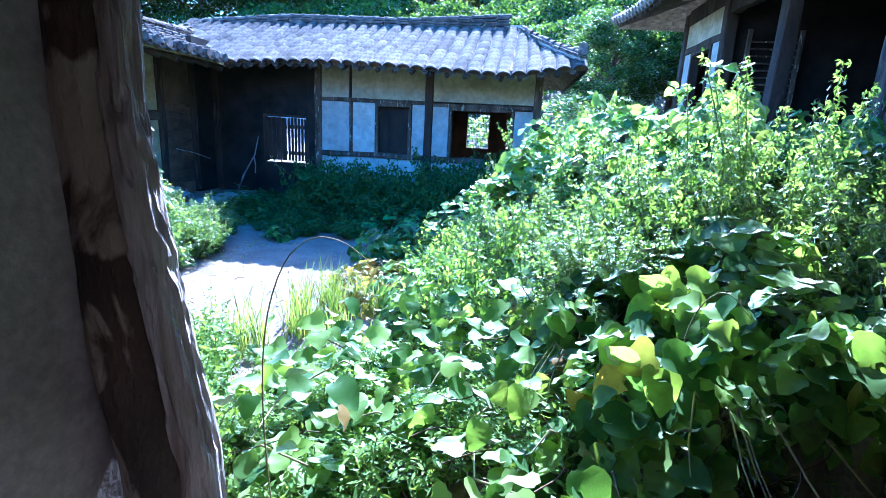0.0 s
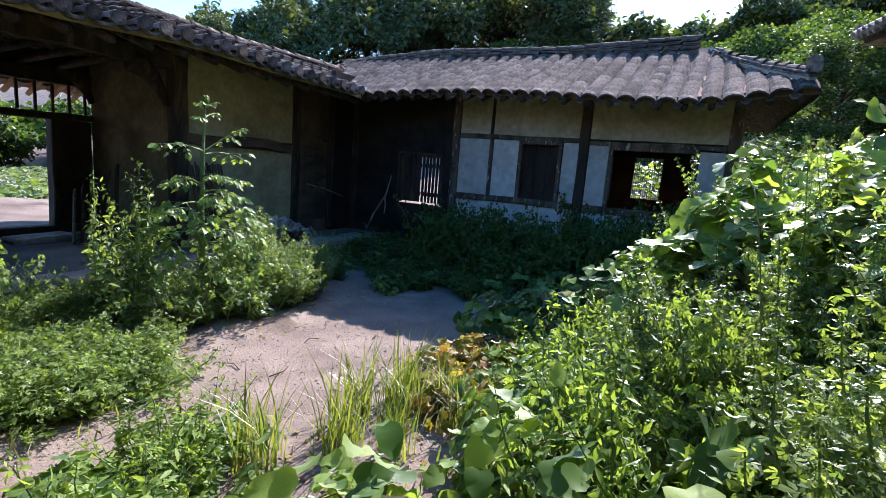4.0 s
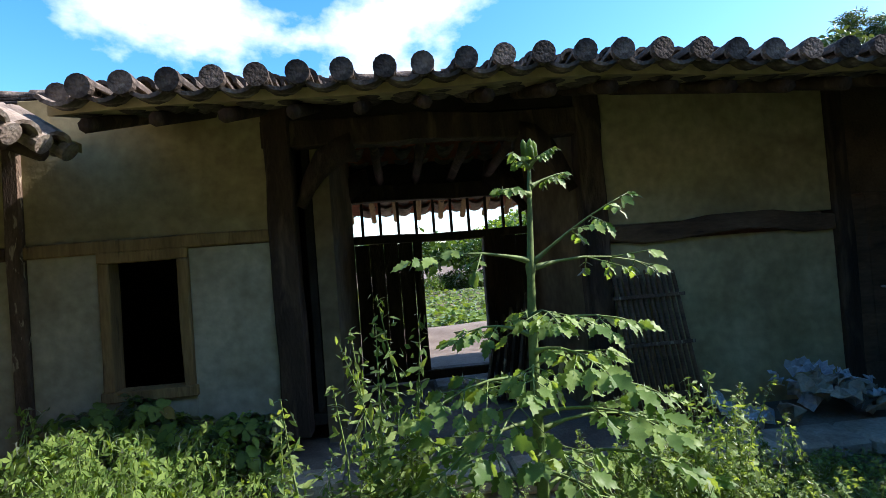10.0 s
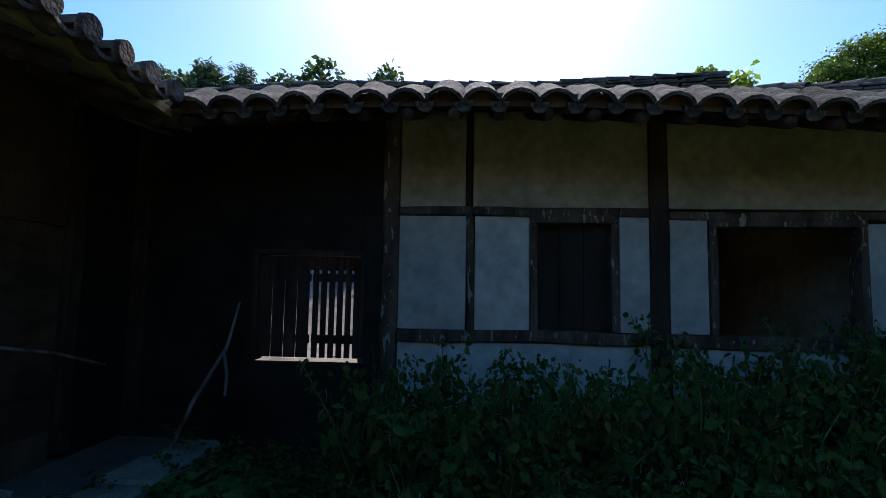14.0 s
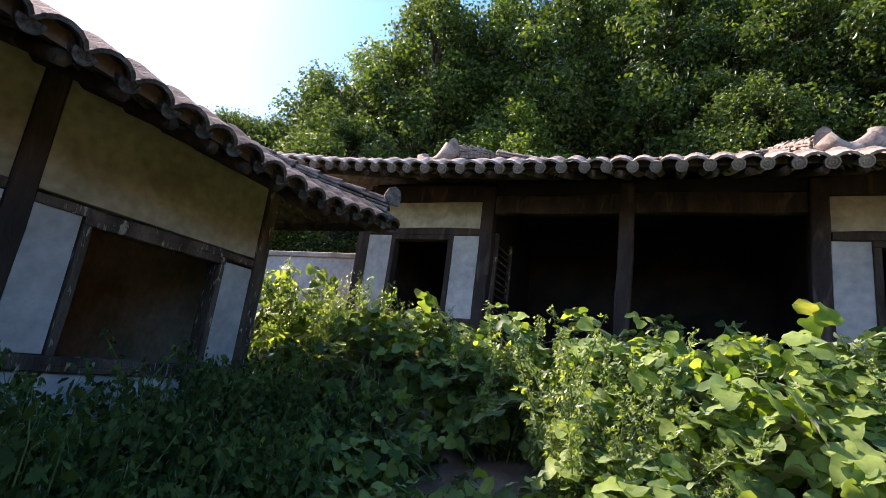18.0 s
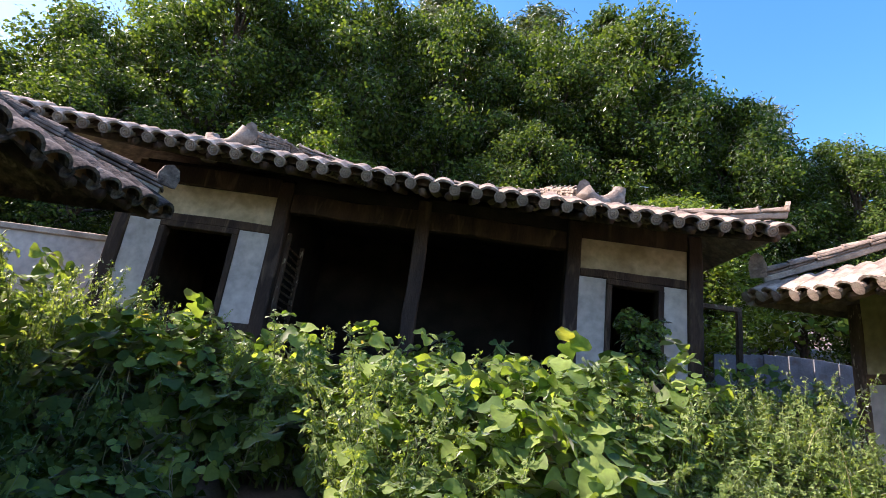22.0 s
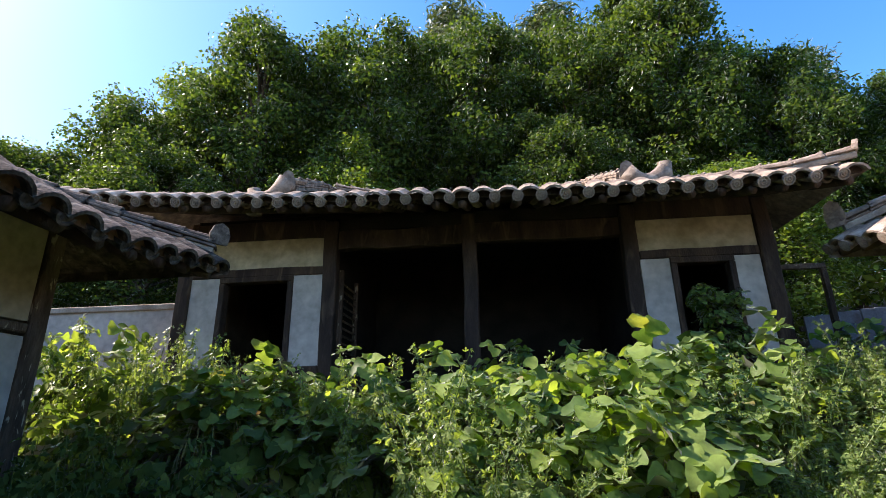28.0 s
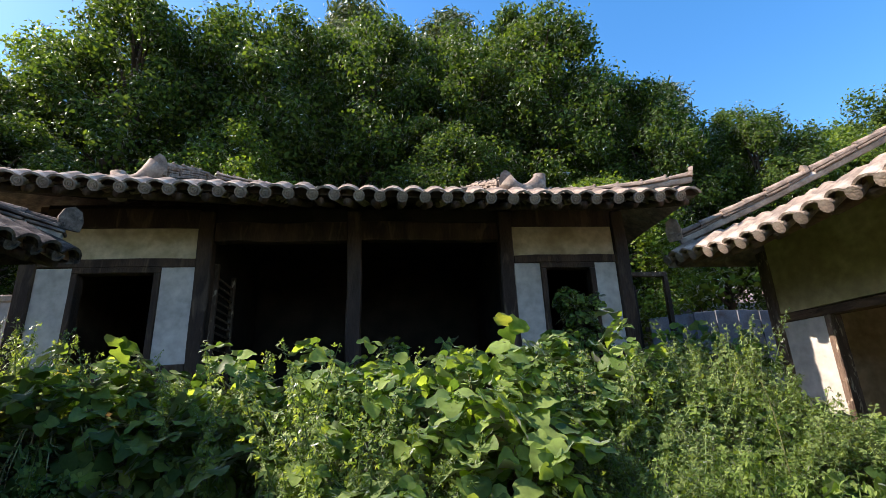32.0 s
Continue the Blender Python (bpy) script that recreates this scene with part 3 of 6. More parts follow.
lay_roof(west, "roof", west_slope, 11.0, 12, OPEN_TILES, in_west, label="grey clay tiles in wavy courses, loose and weathered")
roof_bed(west, west_slope, 11.0, 3.1, CLAY_DARK, inside=in_west)
lay_rafters(west, west_slope, 9.5, 1.9, 0.34, WOOD_DARK, in_west)
# hipped north end and the rear slope, seen from far off or not at all
part("rear_roof", raw_mesh("rear_roof", [(-2.62, 5.05, 3.2), (-5.6, 3.7, 4.2), (-8.7, 5.05, 3.2), (-8.7, -6.0, 3.0), (-5.6, -5.0, 4.1), (-2.62, 5.05, 3.1), (-8.7, 5.05, 3.1)],
                           [(0, 1, 2), (1, 4, 3, 2), (0, 2, 6, 5)], TILE), None, west)
lay_ridge(west, "ridge", [(-5.6, -4.6, 4.0), (-5.6, -2.0, 4.17), (-5.6, 1.0, 4.14), (-5.6, 3.75, 4.28)], TILE, width=0.26, layers=7, label="ridge of stacked flat tiles under round cover tiles")
lay_ridge(west, "hip_ridge", [(-2.75, 4.95, 3.3), (-3.7, 4.55, 3.58), (-4.7, 4.1, 3.92), (-5.6, 3.72, 4.28)], TILE, width=0.15, layers=2, round_r=0.06, label="curved hip ridge of round tiles")
ridge_end(west, (-2.72, 4.96, 3.4), 55, TILE, 0.22, 10)

fw = Face(west, "x", WX, -1)
fw.panel(-3.0, -1.8, 0.2, 3.45, SOOT_AND_SHADE)
fw.panel(-0.75, -0.58, 0.2, 3.45, SOOT_AND_SHADE)
fw.panel(-1.8, -0.75, 2.05, 3.45, SOOT_AND_SHADE, "soot-blackened plaster over the slatted door")
fw.post(-0.5, 0.3, 3.5, WOOD_GREY, 0.15)
fw.post(1.98, 0.3, 3.5, WOOD_DARK, 0.17)
fw.post(4.27, 0.3, 3.5, WOOD_GREY, 0.17)
fw.post(-2.95, 0.2, 3.5, WOOD_DARK, 0.18)
for s0, s1 in ((-0.42, 0.21), (0.29, 0.8)):
    fw.panel(s0, s1, 1.38, 2.44, LIME_WHITE)
fw.post(0.25, 1.36, 2.46, WOOD_GREY, 0.07)
fw.panel(1.62, 1.89, 1.38, 2.44, LIME_WHITE)
fw.panel(2.07, 2.41, 1.38, 2.42, LIME_WHITE)
fw.panel(3.81, 4.18, 1.38, 2.4, LIME_WHITE)
fw.rail(-0.42, 1.89, 2.44, 2.52, WOOD_GREY)
fw.rail(2.07, 4.18, 2.42, 2.5, WOOD_GREY)
for s0, s1 in ((-0.42, 0.2), (0.27, 1.89), (2.07, 4.18)):
    fw.panel(s0, s1, 2.525, 3.45, LIME_CREAM)
fw.post(0.235, 2.52, 3.45, WOOD_DARK, 0.06, 0.01)
fw.rail(-0.42, 1.89, 1.27, 1.38, WOOD_GREY, 0.04)
fw.rail(2.07, 4.18, 1.25, 1.37, WOOD_GREY, 0.04)
fw.panel(-0.42, 1.89, 0.1, 1.27, LIME_WHITE, "stained limewashed footing wall")
fw.panel(2.07, 4.18, 0.1, 1.25, LIME_WHITE, "stained limewashed footing wall")
fw.opening(0.87, 1.54, 1.38, 2.38, WOOD_GREY)
fw.opening(2.49, 3.73, 1.37, 2.36, WOOD_GREY)
fw.planks("plank_door", 0.87, 1.54, 1.38, 2.38, WOOD_BLACK, 3, label="closed near-black plank door", out=-0.12)
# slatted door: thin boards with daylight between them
fw.panel(-1.8, -0.75, 0.05, 1.04, SOOT_AND_SHADE)
fw.opening(-1.75, -0.78, 1.06, 2.05, WOOD_DARK, 0.05, False)
fw.planks("slatted_door", -1.25, -0.78, 1.09, 2.03, WOOD_DARK, 6, 0.026, 0.016, label="dark slatted door with daylight in the gaps", out=-0.02)
fw.planks("slatted_door", -1.75, -1.27, 1.09, 2.03, WOOD_DARK, 4, 0.009, 0.016, label="dark plank door with thin slits of daylight", out=-0.02)
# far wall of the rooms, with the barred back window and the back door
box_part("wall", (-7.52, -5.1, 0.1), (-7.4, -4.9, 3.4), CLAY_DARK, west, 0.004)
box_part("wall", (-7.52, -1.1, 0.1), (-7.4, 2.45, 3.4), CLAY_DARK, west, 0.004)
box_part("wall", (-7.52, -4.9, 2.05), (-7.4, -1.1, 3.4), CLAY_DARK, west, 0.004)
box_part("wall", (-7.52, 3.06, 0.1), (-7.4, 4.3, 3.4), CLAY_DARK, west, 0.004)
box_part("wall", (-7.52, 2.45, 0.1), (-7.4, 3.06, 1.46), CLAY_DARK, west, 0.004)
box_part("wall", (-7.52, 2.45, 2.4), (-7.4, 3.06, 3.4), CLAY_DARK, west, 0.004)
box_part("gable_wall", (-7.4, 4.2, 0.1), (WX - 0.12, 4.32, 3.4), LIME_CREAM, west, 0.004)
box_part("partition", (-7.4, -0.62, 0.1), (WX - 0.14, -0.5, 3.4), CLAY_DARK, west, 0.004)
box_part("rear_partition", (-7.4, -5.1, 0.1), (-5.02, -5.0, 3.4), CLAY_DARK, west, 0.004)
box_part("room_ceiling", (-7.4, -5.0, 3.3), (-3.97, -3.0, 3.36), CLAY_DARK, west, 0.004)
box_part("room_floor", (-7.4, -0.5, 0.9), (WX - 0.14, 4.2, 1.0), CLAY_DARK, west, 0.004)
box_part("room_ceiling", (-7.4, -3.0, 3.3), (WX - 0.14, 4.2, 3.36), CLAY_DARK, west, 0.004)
for k in range(13):
    box_part("window_bar", (-7.47, 2.47 + k * 0.047, 1.46), (-7.455, 2.478 + k * 0.047, 2.4), WOOD_DARK, west, 0)
for k in range(9):
    box_part("window_bar", (-7.462, 2.45, 1.52 + k * 0.1), (-7.45, 3.06, 1.528 + k * 0.1), WOOD_DARK, west, 0)

# ---------------------------------------------------------------- gate wing: rooms either side of a roofed passage
GY = -3.0
gate = thing("tile_roofed_gatehouse", (1.5, -4.0, 0.0), "tile-roofed gatehouse with ochre clay walls and an open passage", "house", "wings round the yard")
lay_roof(gate, "roof", gate_slope, 9.6, 8, GREY_TILES, in_gate, label="grey clay tiles with round end caps along a sagging eave")
roof_bed(gate, gate_slope, 9.6, 2.35, LIME_OCHRE, inside=in_gate, thick=0.07)
lay_rafters(gate, gate_slope, 8.6, 2.3, 0.44, WOOD_DARK, in_gate, 0.055)


def gate_back(u, v):
    return Vector((-3.0 + u, -6.2 + v * 0.89, 2.62 + 0.42 * v))


lay_roof(gate, "rear_roof", gate_back, 8.2, 8, {"cover": PALE_TILES["cover"], "end": PALE_TILES["end"], "trough": PALE_TILES["trough"]}, single=0, label="rear slope of grey clay tiles")
roof_bed(gate, gate_back, 8.2, 2.35, TILE_RED, thick=0.05)
lay_rafters(gate, gate_back, 8.2, 1.3, 0.33, WOOD_OCHRE, r=0.045)
lay_ridge(gate, "ridge", [(7.2, -4.0, 3.66), (3.5, -4.0, 3.64), (1.2, -4.0, 3.68), (-1.5, -4.0, 3.64), (-5.2, -4.0, 3.72)], TILE, width=0.26, layers=4, label="ridge of stacked flat tiles under round cover tiles")
fg = Face(gate, "y", GY, -1)
# east room with the small doorway
fg.post(5.22, 0.5, 3.2, WOOD_GREY, 0.13)
fg.panel(5.29, 6.6, 2.24, 3.45, LIME_OCHRE)
fg.panel(5.29, 6.6, 0.3, 2.13, LIME_PALE)
fg.rail(5.29, 6.6, 2.13, 2.24, WOOD_BEAM, 0.02)
fg.panel(3.17, 5.15, 2.24, 3.45, LIME_OCHRE)
fg.rail(3.17, 5.15, 2.13, 2.24, WOOD_OCHRE, 0.03)
fg.panel(4.6, 5.15, 0.3, 2.13, LIME_PALE)
fg.panel(3.17, 3.86, 0.3, 2.13, LIME_PALE)
fg.panel(3.86, 4.6, 0.3, 0.9, LIME_PALE)
fg.opening(3.95, 4.5, 0.98, 2.05, WOOD_OCHRE, 0.09)
# big posts of the passage
fg.post(3.06, 0.45, 3.3, WOOD_DARK, 0.23, 0.05)
fg.post(0.32, 0.45, 3.3, WOOD_DARK, 0.22, 0.05)
fg.rail(0.2, 3.2, 2.92, 3.16, WOOD_DARK, 0.03, 0.04)
# added panel that stops daylight leaking over the lintel, coloured dark as shade
fg.panel(0.42, 2.95, 3.165, 3.5, SOOT_AND_SHADE)
# west rooms
fg.panel(-1.97, 0.21, 2.06, 3.5, LIME_OCHRE)
fg.rail(-1.97, 0.21, 1.9, 2.06, WOOD_BEAM, 0.05, 0.06)
fg.panel(-1.97, 0.21, 0.3, 1.9, LIME_OCHRE)
fg.post(-2.06, 0.4, 3.2, WOOD_DARK, 0.17, 0.05)
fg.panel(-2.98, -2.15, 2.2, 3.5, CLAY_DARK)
fg.planks("plank_door", -2.98, -2.15, 0.6, 2.18, WOOD_BEAM, 5, label="weathered brown plank door", out=0.0)
fg.post(-3.07, 0.4, 3.2, WOOD_DARK, 0.15, 0.05)
fg.panel(-3.95, -3.15, 0.3, 3.6, SOOT_AND_SHADE)
fg.panel(-2.98, -2.15, 0.3, 0.6, CLAY_DARK)
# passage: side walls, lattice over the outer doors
# side walls wear the passage's shade in their colour
box_part("passage_wall", (2.66, -5.0, 0.3), (2.82, -3.12, 3.6), LIME_OCHRE_SHADED, gate, 0.004)
box_part("passage_wall", (0.27, -5.0, 0.3), (0.43, -3.12, 3.6), LIME_OCHRE_SHADED, gate, 0.004)
def brace(x, side):
    """A bowed brace from the passage post up to the lintel, and its twin at the outer doors."""
    for y in (-3.07, -4.92):
        pts = [(x + side * 0.5 * q, y, 2.42 + 0.52 * (1 - (1 - q) ** 2.2)) for q in (0, 0.15, 0.3, 0.5, 0.75, 1.0)]
        tube_part("brace", pts, [0.05, 0.07, 0.09, 0.12, 0.14, 0.15], WOOD_DARK, gate, 8, 0.2)


brace(0.46, 1)
brace(2.92, -1)
for x in (0.9, 1.35, 1.8, 2.25):
    tube_part("passage_rafter", [(x, -3.1, 3.02), (x + 0.03, -4.95, 2.9)], [0.05, 0.055], WOOD_DARK, gate, 7, 0.2)
fo = Face(gate, "y", -5.0, -1)
fo.rail(0.43, 2.66, 2.65, 2.85, WOOD_DARK, 0.05)
fo.rail(0.43, 2.66, 2.12, 2.22, WOOD_DARK, 0.05)
fo.panel(0.43, 2.66, 2.85, 3.2, SOOT_AND_SHADE)
for k in range(10):
    x = 0.5 + k * 0.227
    box_part("lattice_bar", (x - 0.017, -5.06, 2.22), (x + 0.017, -5.02, 2.65), WOOD_DARK, gate, 0.003)
fo.post(1.87, 0.45, 2.14, WOOD_DARK, 0.11, 0.04)
fo.post(0.98, 0.45, 2.14, WOOD_DARK, 0.11, 0.04)
fo.planks("gate_leaf", 1.93, 2.66, 0.5, 2.12, WOOD_DARK, 4, 0.002, label="closed dark plank gate leaf", out=-0.02)
fo.planks("gate_leaf", 0.43, 0.92, 0.5, 2.12, WOOD_DARK, 3, 0.002, label="closed dark plank gate leaf", out=-0.02)
box_part("threshold", (0.43, -5.1, 0.38), (2.66, -4.92, 0.5), WOOD_DARK, gate, 0.015, 0.01)
# outer wall and inner partitions
box_part("rear_wall", (2.82, -5.12, 0.1), (6.2, -5.0, 3.1), CLAY_DARK, gate, 0.004)
box_part("rear_wall", (-5.0, -5.12, 0.1), (0.27, -5.0, 3.1), CLAY_DARK, gate, 0.004)
# added near-black lining and ceilings: shut daylight out, paint the rooms' shade
box_part("room_floor", (2.82, -5.0, 0.5), (5.4, -3.13, 0.6), SOOT_AND_SHADE, gate, 0.004)
box_part("room_ceiling", (2.82, -5.0, 3.0), (5.5, -3.13, 3.06), SOOT_AND_SHADE, gate, 0.004)
box_part("room_wall", (2.83, -4.98, 0.6), (2.9, -3.14, 3.0), SOOT_AND_SHADE, gate, 0.004)
box_part("room_wall", (2.9, -4.99, 0.6), (5.5, -4.9, 3.0), SOOT_AND_SHADE, gate, 0.004)
box_part("room_wall", (5.42, -4.9, 0.6), (5.49, -3.14, 3.0), SOOT_AND_SHADE, gate, 0.004)
box_part("room_ceiling", (-3.95, -5.0, 3.2), (0.27, -3.13, 3.26), SOOT_AND_SHADE, gate, 0.004)
# platform of stones with a cement edge
terrace = thing("stone_terrace", (1.0, -2.6, 0.0), "low field-stone terrace with a worn cement edge", "terrace")
bm = bmesh.new()
add_box(bm, (-3.8, -5.0, 0.02), (6.55, -2.3, 0.34), 0.02)
part("fill", bm, EARTH, terrace)
rng = random.Random(4)
def edge_y(x):
    return -1.95 - 0.2 * min(2.6, max(0.0, x - 1.5))


x = 5.4
while x > -3.6:
    w = rng.uniform(0.28, 0.55)
    bm = bmesh.new()
    add_box(bm, (x - w + 0.012, min(-2.34, edge_y(x) - 0.25) + rng.uniform(-.03, .02), 0.24), (x, edge_y(x) + rng.uniform(-.02, .02), 0.37 + rng.uniform(-.012, .012)), 0.025)
    part("edge_slab", bm, CEMENT, terrace)
    for z0, z1 in ((0.0, 0.12), (0.12, 0.24)):
        o = rng.uniform(-0.1, 0.1)
        bm = bmesh.new()
        add_box(bm, (x - w + o + 0.015, min(-2.36, edge_y(x) - 0.27), z0), (x + o, edge_y(x) - 0.04 + rng.uniform(-.04, .03), z1 - 0.01), 0.035)
        part("field_stone", bm, STONE, terrace)
    x -= w
box_part("step", (1.0, -4.85, 0.3), (1.8, -4.4, 0.42), STONE, terrace, 0.03, 0.02)

# ---------------------------------------------------------------- east wing
EX = 5.5
east = thing("tile_roofed_wing", (7.2, 2.0, 0.0), "old tile-roofed wing with sunlit limewashed wall beside an open bay", "house", "wings round the yard")


def east_slope(u, v):
    y = -3.2 + u
    lift = 0.2 * smooth_step(5.0, 7.0, y) + 0.03 * math.sin(y * 1.1)
    return Vector((3.95 + 0.03 * (6.4 - y) + v * 0.897, y, 3.38 - 0.5 * (1 - smooth_step(-0.8, 3.6, y)) + 0.36 * v + lift * max(0, 1 - v / 2.5) + 0.012 * v * v))


def in_east(p):
    return p.y < 6.55 - (p.x - 3.95) * 0.45 and p.y > -1.9 - (p.x - 3.95) * 1.0


lay_roof(east, "roof", east_slope, 10.2, 11, PALE_TILES, lambda p: in_east(p), label="sun-bleached clay tiles with round end caps")
roof_bed(east, east_slope, 10.2, 3.1, LIME_OCHRE, inside=in_east, thick=0.07)
lay_rafters(east, east_slope, 10.2, 1.9, 0.34, WOOD_BEAM, in_east)
part("rear_roof", raw_mesh("rear_roof", [(3.95, 6.55, 3.48), (6.8, 5.3, 4.63), (10.2, 6.55, 3.48), (10.2, -6.0, 3.0), (6.8, -5.0, 4.5), (3.95, 6.55, 3.4), (10.2, 6.55, 3.4)],
                           [(0, 1, 2), (1, 4, 3, 2), (0, 2, 6, 5)], TILE_PALE), None, east)
lay_ridge(east, "ridge", [(6.8, -4.6, 4.1), (6.8, 2.0, 4.6), (6.8, 5.3, 4.73)], TILE_PALE, layers=4, label="ridge of stacked flat tiles under round cover tiles")
lay_ridge(east, "hip_ridge", [(4.1, 6.42, 3.7), (5.0, 6.02, 4.06), (5.9, 5.62, 4.46), (6.8, 5.27, 4.88)], TILE_PALE, width=0.16, layers=2, round_r=0.06, label="curved hip ridge of round tiles")
ridge_end(east, (4.05, 6.42, 3.74), -50, TILE_PALE, 0.32, 10)
ridge_end(east, (5.6, 5.8, 4.35), -112, TILE_PALE, 0.22, 0)
fe = Face(east, "x", EX, 1)
before = set(bpy.data.objects)
fe.post(6.25, 0.0, 3.5, WOOD_GREY, 0.16)
fe.panel(5.62, 6.18, 0.85, 2.55, LIME_WHITE, "sunlit limewashed panel")
fe.rail(2.9, 6.18, 2.55, 2.66, WOOD_BEAM, 0.04, 0.03)
fe.panel(2.9, 6.18, 2.665, 3.75, LIME_OCHRE)
fe.panel(5.62, 6.18, 0.0, 0.85, LIME_WHITE)
fe.block("jamb", 5.54, 5.62, 0.0, 2.55, 0.03, 0.14, WOOD_GREY, 0.01, 0.012)
# this front runs askew to the rest of the yard
askew = Matrix.Translation((EX, 2.9, 0)) @ Matrix.Rotation(radians(7.4), 4, "Z") @ Matrix.Translation((-EX, -2.9, 0))
for ob in set(bpy.data.objects) - before:
    if ob.data:
        ob.data.transform(askew)
fi = Face(east, "x", 6.6, 1)
fi.panel(-3.0, 2.42, 0.0, 2.2, LIME_PALE)
fi.panel(-3.0, 2.42, 2.3, 3.9, LIME_OCHRE)
fi.rail(-3.0, 2.42, 2.2, 2.3, WOOD_OCHRE)
for s in (-1.2, 0.6):
    fi.post(s, 0.0, 3.8, WOOD_GREY, 0.16)
box_part("veranda_floor", (5.55, -2.9, 0.0), (6.6, 2.4, 0.42), WOOD_GREY, east, 0.01)
# crooked post of the open bay: a dark half under flaking paint, a bleached and fissured half on the yard side
def gnarled(name, points, radii, mat, parent, label, seed, rings=70, sides=34, deep=0.1):
    """A post of old timber: long fissures run along it and wander round it."""
    pts = [Vector(p) for p in points]
    vs, fs = [], []
    for j in range(rings + 1):
        q = j / rings * (len(pts) - 1)
        k = min(int(q), len(pts) - 2)
        w = q - k
        w = w * w * (3 - 2 * w)
        c, r = pts[k].lerp(pts[k + 1], w), radii[k] * (1 - w) + radii[k + 1] * w
        for i in range(sides):
            t = 2 * math.pi * i / sides + 0.25 * noise.noise(Vector((c.z * 2.0, seed, 0)))
            n1 = noise.noise(Vector((math.cos(t) * 7 + seed, math.sin(t) * 7, c.z * 0.9)))
            n2 = noise.noise(Vector((math.cos(t) * 2 + seed, math.sin(t) * 2, c.z * 2.2)))
            rr = r * (1 - deep * (1 - min(1, abs(n1) * 5)) + 0.1 * n2 + 0.03 * n1)
            vs.append((c.x + rr * math.cos(t), c.y + rr * math.sin(t), c.z))
    for j in range(rings):
        for i in range(sides):
            a, b = j * sides + i, j * sides + (i + 1) % sides
            fs.append((a, a + sides, b + sides, b))
    return part(name, raw_mesh(name, vs, fs, mat, False), None, parent, label)


gnarled("crooked_post", [(5.6, 2.6, 3.6), (5.6, 2.58, 2.6), (5.6, 2.55, 2.1), (5.6, 2.58, 1.75), (5.6, 2.63, 1.3), (5.6, 2.7, 0.8), (5.58, 2.75, -0.05)], [0.12, 0.125, 0.13, 0.125, 0.13, 0.13, 0.14], WOOD_PEELED, east, "dark post under brown flaking paint", 3.3, deep=0.05)
gnarled("bleached_post", [(5.57, 2.7, 3.6), (5.57, 2.68, 2.6), (5.57, 2.66, 2.1), (5.57, 2.7, 1.75), (5.57, 2.755, 1.3), (5.56, 2.83, 0.8), (5.55, 2.86, -0.05)], [0.075, 0.08, 0.085, 0.085, 0.095, 0.095, 0.1], WOOD_SILVER, east, "bleached fissured timber on the weather side", 8.1, deep=0.22)
box_part("bay_wall", (5.6, 2.42, 0.0), (9.4, 2.56, 3.5), CLAY_GREY, east, 0.004)
box_part("bay_wall", (5.25, 6.24, 0.0), (9.4, 6.36, 3.5), LIME_CREAM, east, 0.004)
box_part("bay_wall", (9.3, 2.56, 0.0), (9.44, 6.24, 3.5), CLAY_DARK, east, 0.004)
box_part("bay_ceiling", (5.64, 2.56, 3.5), (9.3, 6.24, 3.57), CLAY_DARK, east, 0.004)

# ---------------------------------------------------------------- main house on its bank
MY = 7.15
main = thing("tile_roofed_main_house", (-0.5, 9.0, 1.5), "old main house with open hall, limewashed bays and ringed eave tiles", "house")


def main_slope(u, v):
    x = 4.15 - u
    d = x + 0.5
    lift = 0.0032 * d * d + 0.00042 * abs(d) ** 3.2
    out = 0.1 * smooth_step(3.0, 5.4, abs(d))
    return Vector((x, 5.92 - out * max(0, 1 - v / 3) + v * 0.885, 4.25 - 0.03 * x + 0.3 * v + lift * max(0, 1 - v / 3.2) + (0.012 + 0.008 * smooth_step(1.0, 2.8, abs(d))) * v * v))


def in_front(p):
    left, right = -5.9 + max(0, p.y - 5.9) * 0.95, 4.15 - max(0, p.y - 5.9) * 0.8
    return max(left, -9) < p.x < right or -2.75 < p.x < 2.0


lay_roof(main, "roof", main_slope, 10.1, 13, RINGED_TILES, in_front, label="pale clay tiles with ringed end caps along an upswept eave")
# deck and rafters in the darkest timber, which paints the eave's shade deeper
roof_bed(main, main_slope, 10.1, 3.5, WOOD_DARK, inside=in_front, thick=0.08)
lay_rafters(main, main_slope, 10.0, 2.6, 0.33, WOOD_DARK, in_front, 0.06)
part("rear_roof", raw_mesh("rear_roof", [(-2.9, 9.0, 5.5), (2.1, 9.0, 5.35), (4.15, 12.4, 4.2), (-5.9, 12.4, 4.3), (-5.9, 5.9, 4.42), (4.15, 5.9, 4.2)], [(0, 1, 2, 3), (0, 3, 4), (1, 5, 2)], TILE_PALE), None, main)
lay_ridge(main, "ridge", [(-2.9, 8.95, 5.72), (-2.4, 8.95, 5.6), (-1.7, 8.95, 5.46), (-0.4, 8.95, 5.4), (1.0, 8.95, 5.4), (2.1, 8.95, 5.5)], TILE_PALE, layers=4, round_r=0.055, label="main ridge of stacked tiles")
